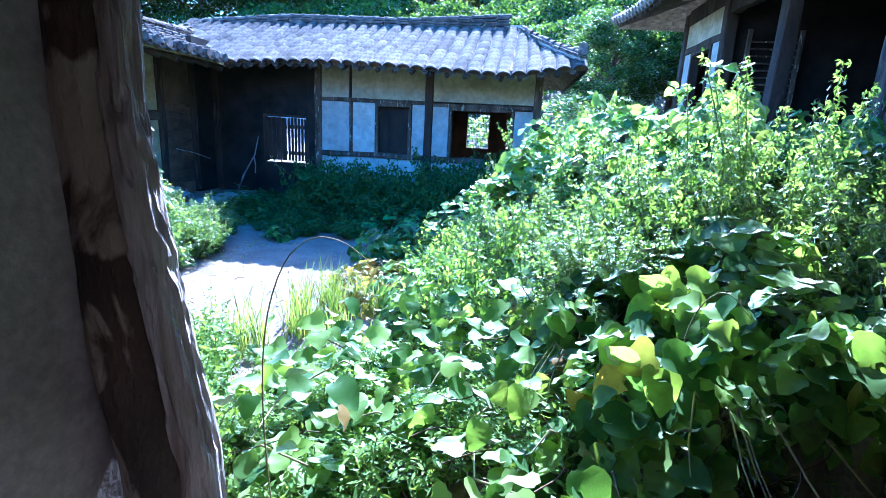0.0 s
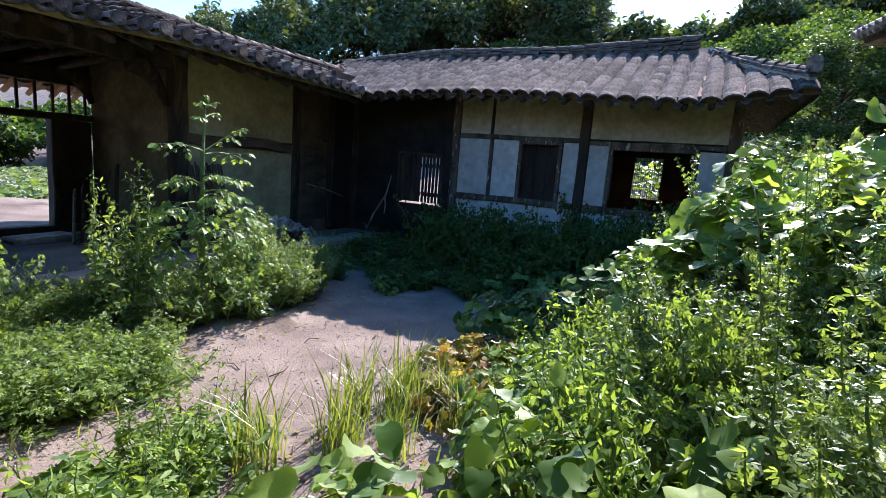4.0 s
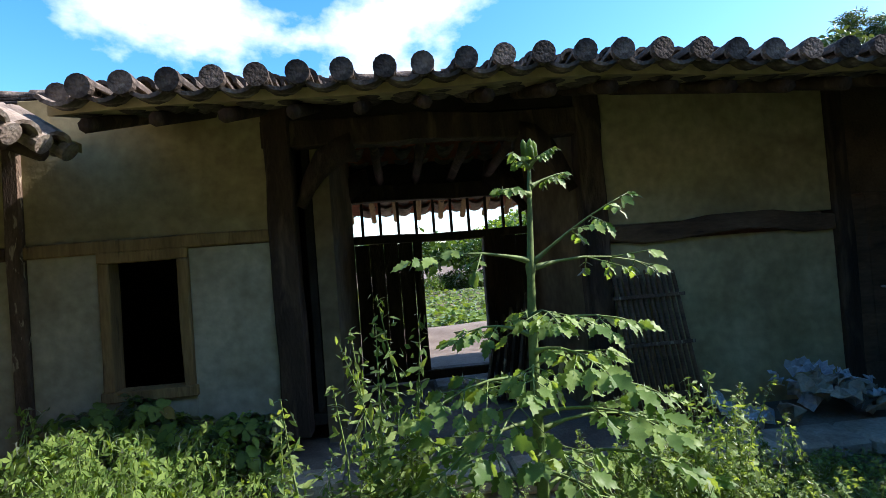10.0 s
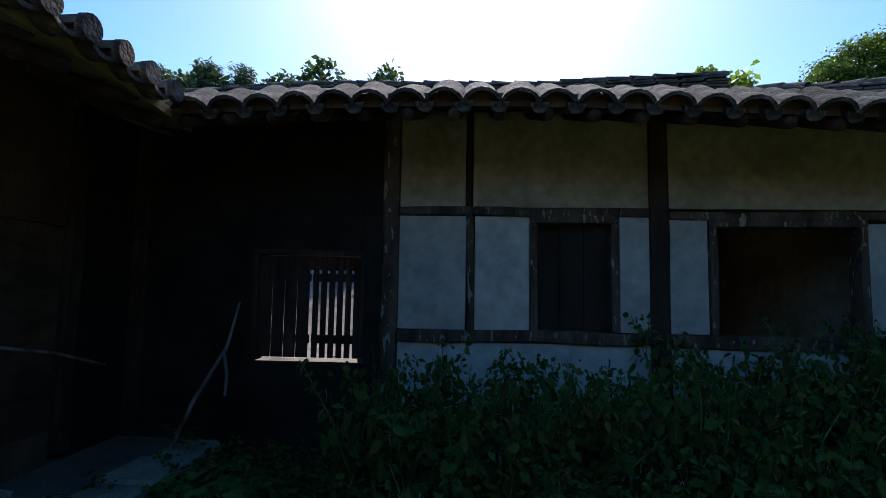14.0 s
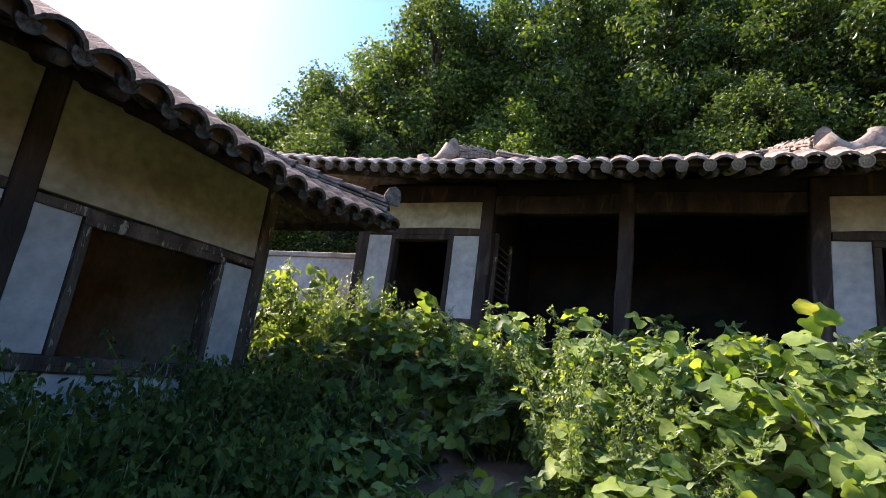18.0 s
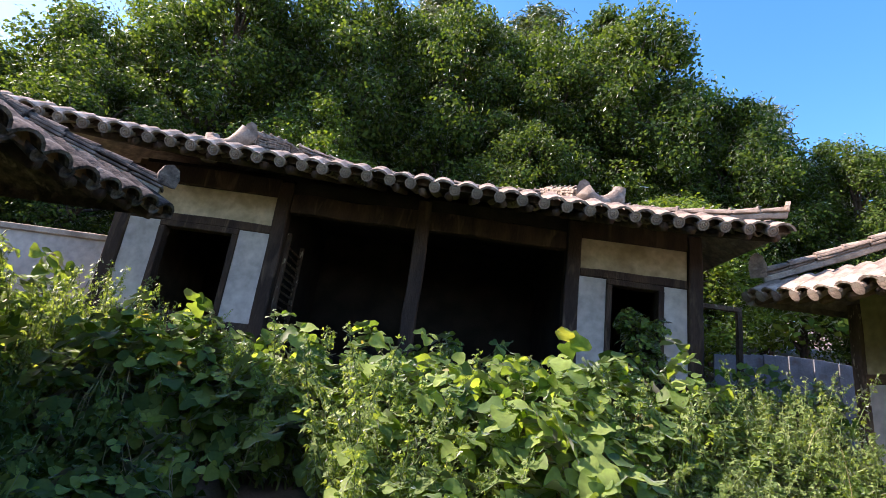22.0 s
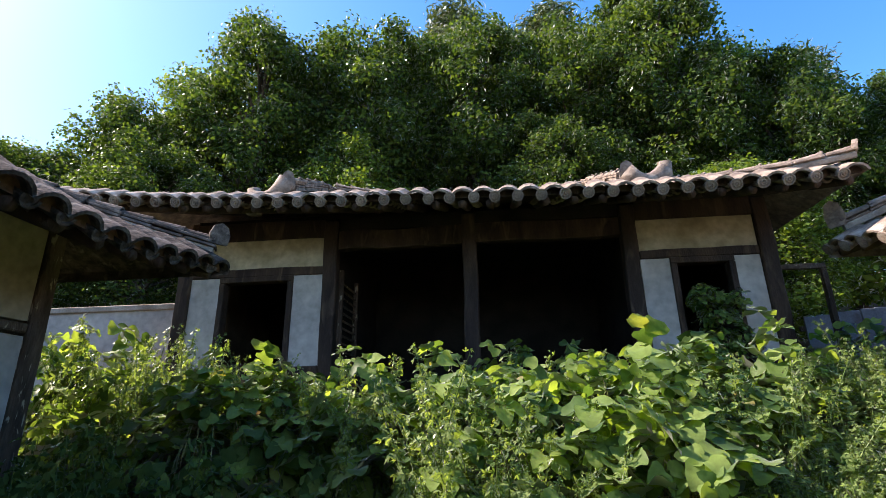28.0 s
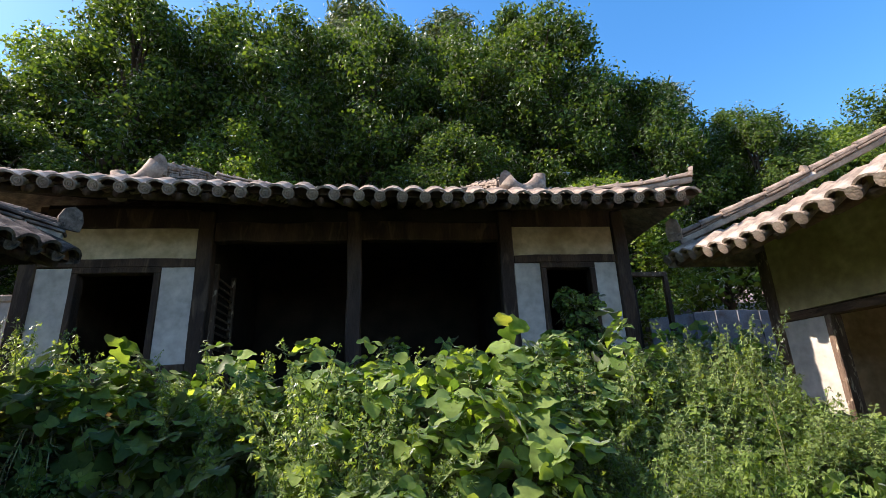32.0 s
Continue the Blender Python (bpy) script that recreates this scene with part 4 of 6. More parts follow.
for sx, x0, x1, z0, up in ((-1, -2.85, -5.85, 4.4, 0.2), (1, 1.85, 4.1, 4.22, 0.0)):
    lay_ridge(main, "descending_ridge", [(x0, 6.8, 4.5 + up), (x0 - sx * 0.05, 7.8, 4.92 + up), (x0 - sx * 0.1, 8.9, 5.4)], TILE_PALE, width=0.24, layers=7, round_r=0.055, label="descending ridge ending in a pale ornament")
    lay_ridge(main, "hip_ridge", [(x1, 5.92, z0 + 0.17), (x1 * 0.75 + x0 * 0.25, 6.15, z0 + 0.14), (x1 * 0.4 + x0 * 0.6, 6.5, z0 + 0.2), (x0 + sx * 0.3, 6.85, z0 + 0.34)], TILE_PALE, width=0.14, layers=1, round_r=0.052, label="hip ridge of round tiles running to the eave corner")
    ridge_end(main, (x0, 6.74, 4.62 + up), 0, TILE_PALE, 0.3, 8)
    tube_part("ridge_saddle", [(x0 + sx * q, 6.72, 4.6 + up * (1 - q / 0.5) + 0.16 * (2 * q / 0.5 - 1) ** 2) for q in (0.0, 0.1, 0.2, 0.3, 0.4, 0.5)], [0.13, 0.12, 0.11, 0.11, 0.11, 0.1], TILE_PALE, main, 9, 0.25)
    tube_part("ridge_knob", [(x0 + sx * 0.48, 6.75, 4.48), (x0 + sx * 0.49, 6.74, 4.72), (x0 + sx * 0.5, 6.72, 4.86)], [0.11, 0.1, 0.09], TILE_PALE, main, 10, 0.1)
    ridge_end(main, (x1, 5.92, z0 + 0.22), 60 * sx, TILE_PALE, 0.15, 10)
fm = Face(main, "y", MY, 1)
for s in (-4.5, -2.3, -0.3, 1.88, 3.6):
    fm.post(s, 1.6, 4.45, WOOD_DARK, 0.2, 0.05)
for s0, s1 in ((-4.4, -2.4), (1.98, 3.5)):
    fm.rail(s0, s1, 4.22, 4.5, WOOD_DARK, 0.03, 0.02)
    fm.panel(s0, s1, 3.78, 4.22, LIME_CREAM, "stained cream plaster under the eave")
    fm.rail(s0, s1, 3.66, 3.78, WOOD_DARK, 0.03)
    fm.rail(s0, s1, 2.25, 2.37, WOOD_DARK, 0.03)
    fm.panel(s0, s1, 1.5, 2.25, CLAY_DARK)
fm.panel(-4.4, -3.95, 2.37, 3.66, LIME_WHITE)
fm.panel(-2.84, -2.4, 2.37, 3.66, LIME_WHITE)
fm.opening(-3.87, -2.92, 2.42, 3.58, WOOD_DARK, 0.08)
fm.panel(1.98, 2.36, 2.37, 3.66, LIME_WHITE)
fm.panel(3.17, 3.5, 2.37, 3.66, LIME_WHITE)
fm.opening(2.44, 3.09, 2.42, 3.58, WOOD_DARK, 0.08)
fm.rail(-2.2, 1.78, 4.02, 4.3, WOOD_DARK, 0.02, 0.03)
fm.panel(-2.2, 1.78, 4.3, 4.5, SOOT_AND_SHADE)
fm.rail(-2.2, 1.85, 1.75, 1.95, WOOD_DARK, 0.08, 0.02)
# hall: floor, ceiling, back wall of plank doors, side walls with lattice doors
# floor, ceiling, back and partitions near-black: the hall's shade put into their colour
box_part("hall_floor", (-4.4, MY + 0.14, 1.78), (3.46, 9.9, 1.88), SOOT_AND_SHADE, main, 0.004)
box_part("hall_ceiling", (-4.5, MY + 0.14, 4.55), (3.5, 10.0, 4.62), SOOT_AND_SHADE, main, 0.004)
box_part("hall_wall", (-4.5, 9.9, 1.5), (3.5, 10.05, 4.6), SOOT_AND_SHADE, main, 0.004)
box_part("hall_wall", (-4.6, MY + 0.14, 1.5), (-4.46, 9.9, 4.6), CLAY_DARK, main, 0.004)
box_part("hall_wall", (3.46, MY + 0.14, 1.5), (3.6, 9.9, 4.6), CLAY_DARK, main, 0.004)
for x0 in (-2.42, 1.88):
    box_part("hall_partition", (x0, MY + 0.14, 1.88), (x0 + 0.12, 9.9, 4.55), SOOT_AND_SHADE, main, 0.004)
leaf = under(new("lattice_door"), main)
tagged(leaf, "tall dark lattice door folded against the hall wall")
for k in range(16):
    bm = bmesh.new()
    add_box(bm, (-2.26, MY + 0.35, 1.95 + k * 0.11), (-2.23, MY + 1.1, 1.975 + k * 0.11), 0.002)
    under(part("lattice_slat", bm, WOOD_GREY), leaf)
for y in (MY + 0.32, MY + 1.1):
    bm = bmesh.new()
    add_box(bm, (-2.28, y, 1.9), (-2.21, y + 0.06, 3.8), 0.004)
    under(part("door_stile", bm, WOOD_GREY), leaf)
# side room frame at the east end and the yard walls behind
box_part("annex_post", (4.35, 7.4, 1.5), (4.42, 7.47, 3.5), WOOD_GREY, main, 0.006, 0.01)
box_part("annex_head", (3.6, 7.4, 3.5), (4.42, 7.47, 3.57), WOOD_GREY, main, 0.006, 0.01)
box_part("annex_wall", (3.6, 8.4, 1.5), (4.4, 8.5, 3.6), SOOT_AND_SHADE, main, 0.004)
wall_l = thing("yard_wall", (-6.5, 8.5, 1.4), "pale bluish yard wall with a flat coping beside the main house", "wall", kind="structure")
box_part("wall_body", (-9.5, 8.45, 1.2), (-4.7, 8.62, 3.52), LIME_WHITE, wall_l, 0.006)
box_part("coping", (-9.5, 8.4, 3.52), (-4.65, 8.67, 3.62), CEMENT, wall_l, 0.01)
fence = thing("sheet_fence", (5.6, 8.3, 1.4), "pale corrugated sheet fence behind the east end", "fence", kind="structure")
for k in range(16):
    x = 4.5 + k * 0.2
    bm = bmesh.new()
    add_box(bm, (x, 8.3 + 0.02 * (k % 2), 1.2), (x + 0.198, 8.33 + 0.02 * (k % 2), 3.0 + 0.12 * math.sin(k * 0.22)), 0.004)
    part("sheet", bm, SHEET_OLD, fence)
box_part("fence_rail", (4.45, 8.36, 2.8), (7.7, 8.4, 2.87), WOOD_GREY, fence, 0.004)


# ---------------------------------------------------------------- plants
def leaf_shape(kind):
    """Outline of one leaf along +y, folded on its midrib: points and faces."""
    if kind == "kudzu":
        side = [(0.0, 0.0), (0.25, -0.07), (0.44, 0.06), (0.5, 0.27), (0.42, 0.46), (0.37, 0.62), (0.22, 0.83), (0.06, 0.97)]
        mid = [0.0, 0.04, 0.14, 0.3, 0.47, 0.63, 0.82, 1.0]
        cup = 0.3
    elif kind == "serrate":
        side = [(0.03, 0.0), (0.2, 0.14), (0.15, 0.22), (0.31, 0.34), (0.21, 0.42), (0.29, 0.56), (0.15, 0.63), (0.17, 0.77), (0.05, 0.84)]
        mid, cup = [0.0, 0.1, 0.2, 0.31, 0.42, 0.53, 0.63, 0.74, 1.0], 0.22
    elif kind == "lance":
        side, mid, cup = [(0.02, 0.0), (0.17, 0.4), (0.08, 0.8)], [0.0, 0.42, 1.0], 0.25
    elif kind == "cut":
        side, mid, cup = [(0.02, 0.0), (0.28, 0.22), (0.12, 0.4), (0.32, 0.58), (0.1, 0.75)], [0.0, 0.2, 0.4, 0.6, 1.0], 0.15
    else:
        side, mid, cup = [(0.05, 0.0), (0.34, 0.45), (0.18, 0.85)], [0.0, 0.5, 1.0], 0.2
    if kind in ("blade", "clump", "needle"):
        w = {"blade": 0.15, "clump": 0.3, "needle": 0.09}[kind]
        return np.array([(0, 0, 0), (w, 0.55, 0.06), (0, 1, -0.1), (-w, 0.45, 0.04)], float), np.array([(0, 1, 2, 3)], int)
    if kind == "lobed":
        vs, fs = [], []
        for turn, long in ((0.0, 1.0), (0.85, 0.75), (-0.85, 0.75)):
            c, q = math.cos(turn), math.sin(turn)
            fs.append(tuple(range(len(vs), len(vs) + 4)))
            vs += [(x * c + y * q, y * c - x * q, z) for x, y, z in ((0, 0, 0), (0.17 * long, 0.55 * long, 0.05), (0, long, -0.1), (-0.17 * long, 0.5 * long, 0.03))]
        return np.array(vs, float), np.array(fs, int)
    if kind == "trifoliate":
        # three broad leaflets on short stalks, the side ones lopsided and hanging
        vs, fs = [], []
        v, f = leaf_shape("kudzu")
        for turn, far, droop, size in ((0.0, 0.3, -0.35, 1.0), (1.35, 0.1, -0.25, 0.92), (-1.3, 0.1, 0.1, 0.9)):
            m = np.array(Matrix.Rotation(-turn, 3, "Z") @ Matrix.Rotation(droop, 3, "X") @ Matrix.Rotation(0.25 * math.sin(turn * 3), 3, "Y"))
            fs += [tuple(k + len(vs) for k in q) for q in f.tolist()]
            vs += ((v * size + [0, far, 0]) @ m.T).tolist()
        return np.array(vs, float), np.array(fs, int)
    n = len(mid)
    vs = [(0, y, -0.12 * y * y) for y in mid]
    vs += [(x, y, cup * x + 0.07 * math.sin(9 * y) * (x > 0.2) - 0.14 * y * y) for x, y in side] + [(-x, y, cup * x * 0.7 - 0.05 * math.sin(8 * y + 1) * (x > 0.2) - 0.14 * y * y) for x, y in side]
    fs = []
    for k in range(n - 1):
        fs += [(k, n + k, n + k + 1, k + 1), (k + 1, 2 * n + k + 1, 2 * n + k, k)]
    return np.array(vs, float), np.array(fs, int)


SHAPES = {k: leaf_shape(k) for k in ("kudzu", "lance", "cut", "oval", "blade", "clump", "needle", "lobed", "serrate", "trifoliate")}


def frames_from(pos, out, up_bias, size, rng, spin=0.6):
    """Poses for leaves at pos that face out, tips hanging a little."""
    n = len(pos)
    z = out + rng.normal(0, spin * 0.5, (n, 3)) + np.array([0, 0, up_bias])
    z /= np.linalg.norm(z, axis=1, keepdims=True)
    y = np.stack([rng.normal(0, 1, n), rng.normal(0, 1, n), rng.normal(-0.3, 0.6, n)], 1)
    y -= z * (y * z).sum(1, keepdims=True)
    y /= np.linalg.norm(y, axis=1, keepdims=True)
    x = np.cross(y, z)
    s = np.asarray(size).reshape(-1, 1, 1) * np.ones((n, 1, 1))
    return np.stack([x, y, z], 2) * s


def leaves_mesh(name, shape, pos, rot, mat):
    v, f = SHAPES[shape]
    pts = np.einsum("nij,kj->nki", rot, v) + pos[:, None, :]
    faces = (f[None] + (np.arange(len(pos)) * len(v))[:, None, None]).reshape(-1, 4)
    me = bpy.data.meshes.new(name)
    me.from_pydata(pts.reshape(-1, 3), [], faces)
    me.materials.append(mat)
    me.polygons.foreach_set("use_smooth", [True] * len(me.polygons))
    me.update()
    return me


def kudzu_meshes(seed, height, radius, count, size, mat, shape="trifoliate"):
    """A heap of climbing leaves in threes over a hidden support, and its vines."""
    rng = np.random.default_rng(seed)
    a, c = rng.uniform(0, 2 * np.pi, count), rng.uniform(0.02, 1, count) ** 0.7
    lump = 1 + 0.22 * np.sin(3 * a + seed) + 0.15 * np.sin(5 * a + 2 * seed)
    r = radius * lump * np.sqrt(np.clip(1 - (c * 0.92) ** 2, 0.03, 1)) * rng.uniform(0.72, 1.06, count)
    p = np.stack([r * np.cos(a), r * np.sin(a), height * c * (1 + 0.16 * np.sin(2 * a + 1.7 * seed)) * rng.uniform(0.85, 1.08, count)], 1)
    out = np.stack([np.cos(a) * (1.1 - c), np.sin(a) * (1.1 - c), 0.35 + c], 1)
    rot = frames_from(p, out, 0.25, rng.uniform(0.6, 1.3, count) * size, rng, 0.9)
    bm = bmesh.new()
    for k in range(14):
        t = rng.uniform(0, 2 * np.pi)
        pts = [Vector((radius * q * math.cos(t + q * 0.7), radius * q * math.sin(t + q * 0.7), height * (1 - 0.75 * q * q) * (0.2 + 0.8 * q if q < 0.4 else 1) * 0.9)) for q in (0.05, 0.3, 0.6, 0.85, 1.0)]
        add_tube(bm, pts, [0.007, 0.006, 0.005, 0.004, 0.003], 4, caps=False)
    return leaves_mesh("leaves", shape, p, rot, mat), finish(bm, "vines", VINE)


def bush_meshes(seed, height, radius, stems, per, size, mat, shape="blade", wide=0.35):
    """Upright weeds: many thin stems set with small leaves that shorten towards the tip."""
    rng = np.random.default_rng(seed)
    bm = bmesh.new()
    pos, out = [], []
    sizes = []
    for k in range(stems):
        t, r = rng.uniform(0, 2 * np.pi), radius * np.sqrt(rng.uniform(0, 1))
        b = np.array([r * 0.55 * np.cos(t), r * 0.55 * np.sin(t), 0.0])
        h = height * rng.uniform(0.42, 1.1)
        lean = np.array([r * np.cos(t), r * np.sin(t), 0]) * rng.uniform(0.4, 1.2)
        bend = rng.normal(0, 0.09, 3)
        curve = lambda q: b + lean * q ** 1.5 + np.array([0, 0, h * q]) + bend * math.sin(q * 3)
        add_tube(bm, [Vector(curve(q)) for q in (0, 0.35, 0.7, 1.0)], [0.009, 0.007, 0.005, 0.002], 4, caps=False)
        for j in range(per):
            q = 0.12 + 0.88 * j / per
            ang = j * 2.4 + rng.uniform(-0.4, 0.4)
            d = np.array([np.cos(ang), np.sin(ang), 0.5])
            reach = rng.uniform(0.2, 1.0) * 0.14 * (1.15 - q) ** 0.8 * wide / 0.35
            pos.append(curve(q) + d * reach)
            out.append(d * [0.5, 0.5, 1])
            sizes.append(size * (1.25 - 0.8 * q) * rng.uniform(0.7, 1.3))
    pos, out, sizes = np.array(pos), np.array(out), np.array(sizes)
    rot = frames_from(pos, out, 0.2, sizes, rng, 1.2)
    return leaves_mesh("leaves", shape, pos, rot, mat), finish(bm, "stems", STEM)


def tuft_mesh(seed, count, height, spread, mat, heads=0):
    """A tuft of arching grass blades."""
    rng = np.random.default_rng(seed)
    vs, fs = [], []
    for k in range(count):
        t, h = rng.uniform(0, 2 * np.pi), height * rng.uniform(0.5, 1.1)
        b = np.array([rng.normal(0, spread * 0.4), rng.normal(0, spread * 0.4), 0])
        d, w, arch = np.array([np.cos(t), np.sin(t), 0]), rng.uniform(0.003, 0.008), rng.uniform(0.2, 0.9)
        s = np.array([-d[1], d[0], 0]) * w
        base = len(vs)
        for j in range(5):
            q = j / 4
            c = b + d * arch * h * q * q * 0.7 + np.array([0, 0, h * (q - 0.25 * arch * q * q)])
            wq = 1 - q ** 2
            vs += [c - s * wq, c + s * wq]
        fs += [(base + 2 * j, base + 2 * j + 1, base + 2 * j + 3, base + 2 * j + 2) for j in range(4)]
    return raw_mesh("blades", vs, fs, mat)


TRODDEN = [(7.1, 4.0), (5.7, 3.97), (4.1, 3.36), (3.3, 2.6), (2.6, 1.3), (1.45, 1.2), (1.2, 0.4), (0.2, 0.4)]


def off_path(x, y):
    """Distance from the trodden line through the yard."""
    best = 99.0
    for (ax, ay), (bx, by) in zip(TRODDEN, TRODDEN[1:]):
        dx, dy = bx - ax, by - ay
        t = min(1, max(0, ((x - ax) * dx + (y - ay) * dy) / (dx * dx + dy * dy)))
        best = min(best, math.hypot(x - ax - t * dx, y - ay - t * dy))
    return best


def plant(name, meshes, names, label, category, group):
    """One plant with its parts, kept as the pattern to copy."""
    ob = thing(name, (0, 0, -60), label, category, group)
    for me, n in zip(meshes, names):
        o = tagged(new(n, me), kind="stuff")
        o.parent = ob
    return ob


class Patch:
    """Patterns of plants, set out one by one; the first use of a pattern moves it, later ones copy it."""
    def __init__(self, patterns):
        self.patterns, self.used, self.k = patterns, set(), 0

    def put(self, x, y, z, turn, scale, tall=1.0):
        ob = self.patterns[self.k % len(self.patterns)]
        self.k += 1
        m = Matrix.Translation((x, y, z)) @ Matrix.Rotation(turn, 4, "Z")
        if ob not in self.used:
            self.used.add(ob)
            ob.matrix_basis = m
        else:
            ob = copy_thing(ob, m)
        ob.scale = (scale, scale, scale * tall)
        return ob


rng = random.Random(21)
lance_weeds = Patch([plant("fleabane_weed", bush_meshes(s, 0.75, 0.4, 22, 46, 0.1, HERB_LIGHT, "lance", 0.4), ("foliage", "stalk"), "upright green weed with narrow lance leaves", "weed", "low weeds in the yard") for s in (24, 25)])
kudzu = Patch([plant("kudzu_vine", kudzu_meshes(s, 1.15, 0.75, 150, 0.15, KUDZU), ("foliage", "vine_runner"), "mound of kudzu with broad green leaves over the bank", "vine", "kudzu on the bank") for s in (1, 2, 3, 4)])
low_kudzu = Patch([plant("kudzu_vine", kudzu_meshes(s, 0.42, 0.6, 60, 0.125, KUDZU), ("foliage", "vine_runner"), "low kudzu with broad leaves trailing over the ground", "vine", "kudzu on the bank") for s in (26, 27, 28)])
dark_kudzu = Patch([plant("kudzu_vine", kudzu_meshes(s, 0.6, 0.6, 90, 0.14, KUDZU), ("foliage", "vine_runner"), "low kudzu creeping along the foot of the wall", "vine", "kudzu along the walls") for s in (5, 6)])
dry_kudzu = Patch([plant("withering_vine", kudzu_meshes(s, 0.2, 0.45, 46, 0.085, KUDZU_DRY), ("foliage", "vine_runner"), "withering vine with yellow and brown leaves on the ground", "vine", "withering vines") for s in (7, 8)])
mugwort = Patch([plant("mugwort_bush", bush_meshes(s, 1.2, 0.5, 46, 110, 0.068, MUGWORT, "lobed"), ("foliage", "stalk"), "tall grey-green mugwort weed with feathery stems", "weed", "mugwort in the yard") for s in (11, 12, 13)])
bright_herbs = Patch([plant("green_weed", bush_meshes(s, 0.6, 0.5, 34, 60, 0.075, HERB_LIGHT, "lobed", 0.5), ("foliage", "stalk"), "sunlit yellow-green weed with cut leaves", "weed", "low weeds in the yard") for s in (18, 19)])
herbs = Patch([plant("green_weed", bush_meshes(s, 0.6, 0.5, 26, 50, 0.085, HERB, "lobed", 0.5), ("foliage", "stalk"), "low light-green weed with cut leaves", "weed", "low weeds in the yard") for s in (14, 15)])
# wall-foot weeds, their leaf colour darkened to stand for the shade there
shaded_weeds = Patch([plant("nettle_plant", bush_meshes(s, 0.8, 0.5, 22, 52, 0.11, SHADED_WEED, "serrate", 0.6), ("foliage", "stalk"), "weed with toothed leaves by the wall, its green darkened for shade", "weed", "nettles along the walls") for s in (20, 21)])
tufts = Patch([plant("grass_tuft", (tuft_mesh(s, 70, 0.55, 0.16, GRASS),), ("blade",), "tuft of arching green grass in the yard", "grass", "grass tufts") for s in (16, 17)])

# the bank before the main house
for k in range(58):
    x, y = rng.uniform(-3.1, 5.0), rng.uniform(2.5, 6.0)
    d = off_path(x, y)
    if x > 4.1 and y > 4.2 or d < 0.8 or y < 3.15 + 0.4 * max(0.0, x - 1.2):
        continue
    top = min(1.02, 0.3 + 0.45 * max(0.0, d - 0.4), 0.35 + 0.5 * (y - 3.0)) * rng.uniform(0.8, 1.15)
    if x > 3.0:
        top = min(top, 0.35 + 0.3 * (5.0 - x))
    if x < -0.6 and y < 5.1:
        top = min(top, 0.5)
    if top < 0.62:
        low_kudzu.put(x, y, ground_z(x, y) - 0.05, rng.uniform(0, 6.3), rng.uniform(0.9, 1.15), max(0.8, top * 2.4))
    else:
        kudzu.put(x, y, ground_z(x, y) - 0.05, rng.uniform(0, 6.3), rng.uniform(0.85, 1.1), top)
for x, y, s in ((-0.1, 4.3, 1.15), (0.25, 4.1, 1.1), (2.0, 4.7, 1.1), (2.9, 5.2, 1.0), (-1.2, 5.2, 1.15), (3.6, 5.4, 1.15), (3.95, 5.7, 1.1), (3.3, 5.2, 1.0), (0.7, 5.6, 1.1), (1.6, 3.8, 0.85), (-1.9, 5.5, 0.9)):
    mugwort.put(x, y, ground_z(x, y) - 0.03, rng.uniform(0, 6.3), s * 0.92, rng.uniform(0.95, 1.2))
for x, y, sc, tall in ((-4.0, 5.6, 1.0, 1.1), (-4.7, 6.1, 1.1, 1.45), (-3.4, 5.2, 0.9, 0.8), (-5.4, 6.0, 1.1, 1.3), (-3.2, 6.0, 1.0, 0.9), (4.6, 6.9, 0.8, 1.3), (4.3, 7.4, 0.8, 1.4), (5.1, 7.3, 0.9, 1.3)):
    kudzu.put(x, y, ground_z(x, y) - 0.05, rng.uniform(0, 6.3), sc, tall)
for x, y, sc in ((-4.5, 5.7, 1.1), (-3.9, 5.65, 1.1), (-3.2, 5.6, 1.0), (-2.7, 5.7, 0.9)):
    mugwort.put(x, y, ground_z(x, y) - 0.05, rng.uniform(0, 6.3), sc, 1.3)
for k in range(26):
    x, y = rng.uniform(2.0, 4.2), rng.uniform(3.7, 5.0)
    if off_path(x, y) > 1.2 and y > 3.8:
        (mugwort if k % 2 else bright_herbs).put(x, y, ground_z(x, y) - 0.02, rng.uniform(0, 6.3), rng.uniform(0.85, 1.1), 0.75 if k % 2 else rng.uniform(1.0, 1.4))
for x, y, sc, tall in ((-0.5, 6.2, 0.8, 1.25), (0.0, 6.1, 0.85, 1.3), (0.5, 6.2, 0.9, 1.3), (1.0, 6.1, 0.9, 1.3), (1.5, 6.2, 0.8, 1.3), (3.3, 6.3, 0.7, 1.4), (3.9, 6.5, 0.7, 1.4)):
    kudzu.put(x, y, ground_z(x, y) - 0.05, rng.uniform(0, 6.3), sc, tall)
for x, z, sc in ((2.75, 2.0, 0.55), (2.9, 2.35, 0.5), (2.78, 2.65, 0.45), (2.66, 2.95, 0.4), (2.95, 2.9, 0.35)):
    dark_kudzu.put(x, 6.98, z, rng.uniform(0, 6.3), sc, 1.1)
for k in range(34):
    x, y = rng.uniform(0.9, 3.5), rng.uniform(2.75, 4.3)
    if off_path(x, y) > 0.75 and y > 2.5 + 0.25 * x:
        (low_kudzu if k % 3 else lance_weeds).put(x, y, ground_z(x, y) - 0.03, rng.uniform(0, 6.3), rng.uniform(0.75, 1.0), rng.uniform(0.9, 1.3))
for k in range(16):
    x, y = rng.uniform(-2.1, 0.0), rng.uniform(2.1, 3.3)
    low_kudzu.put(x, y, ground_z(x, y) - 0.03, rng.uniform(0, 6.3), rng.uniform(0.8, 1.05), rng.uniform(0.8, 1.2))
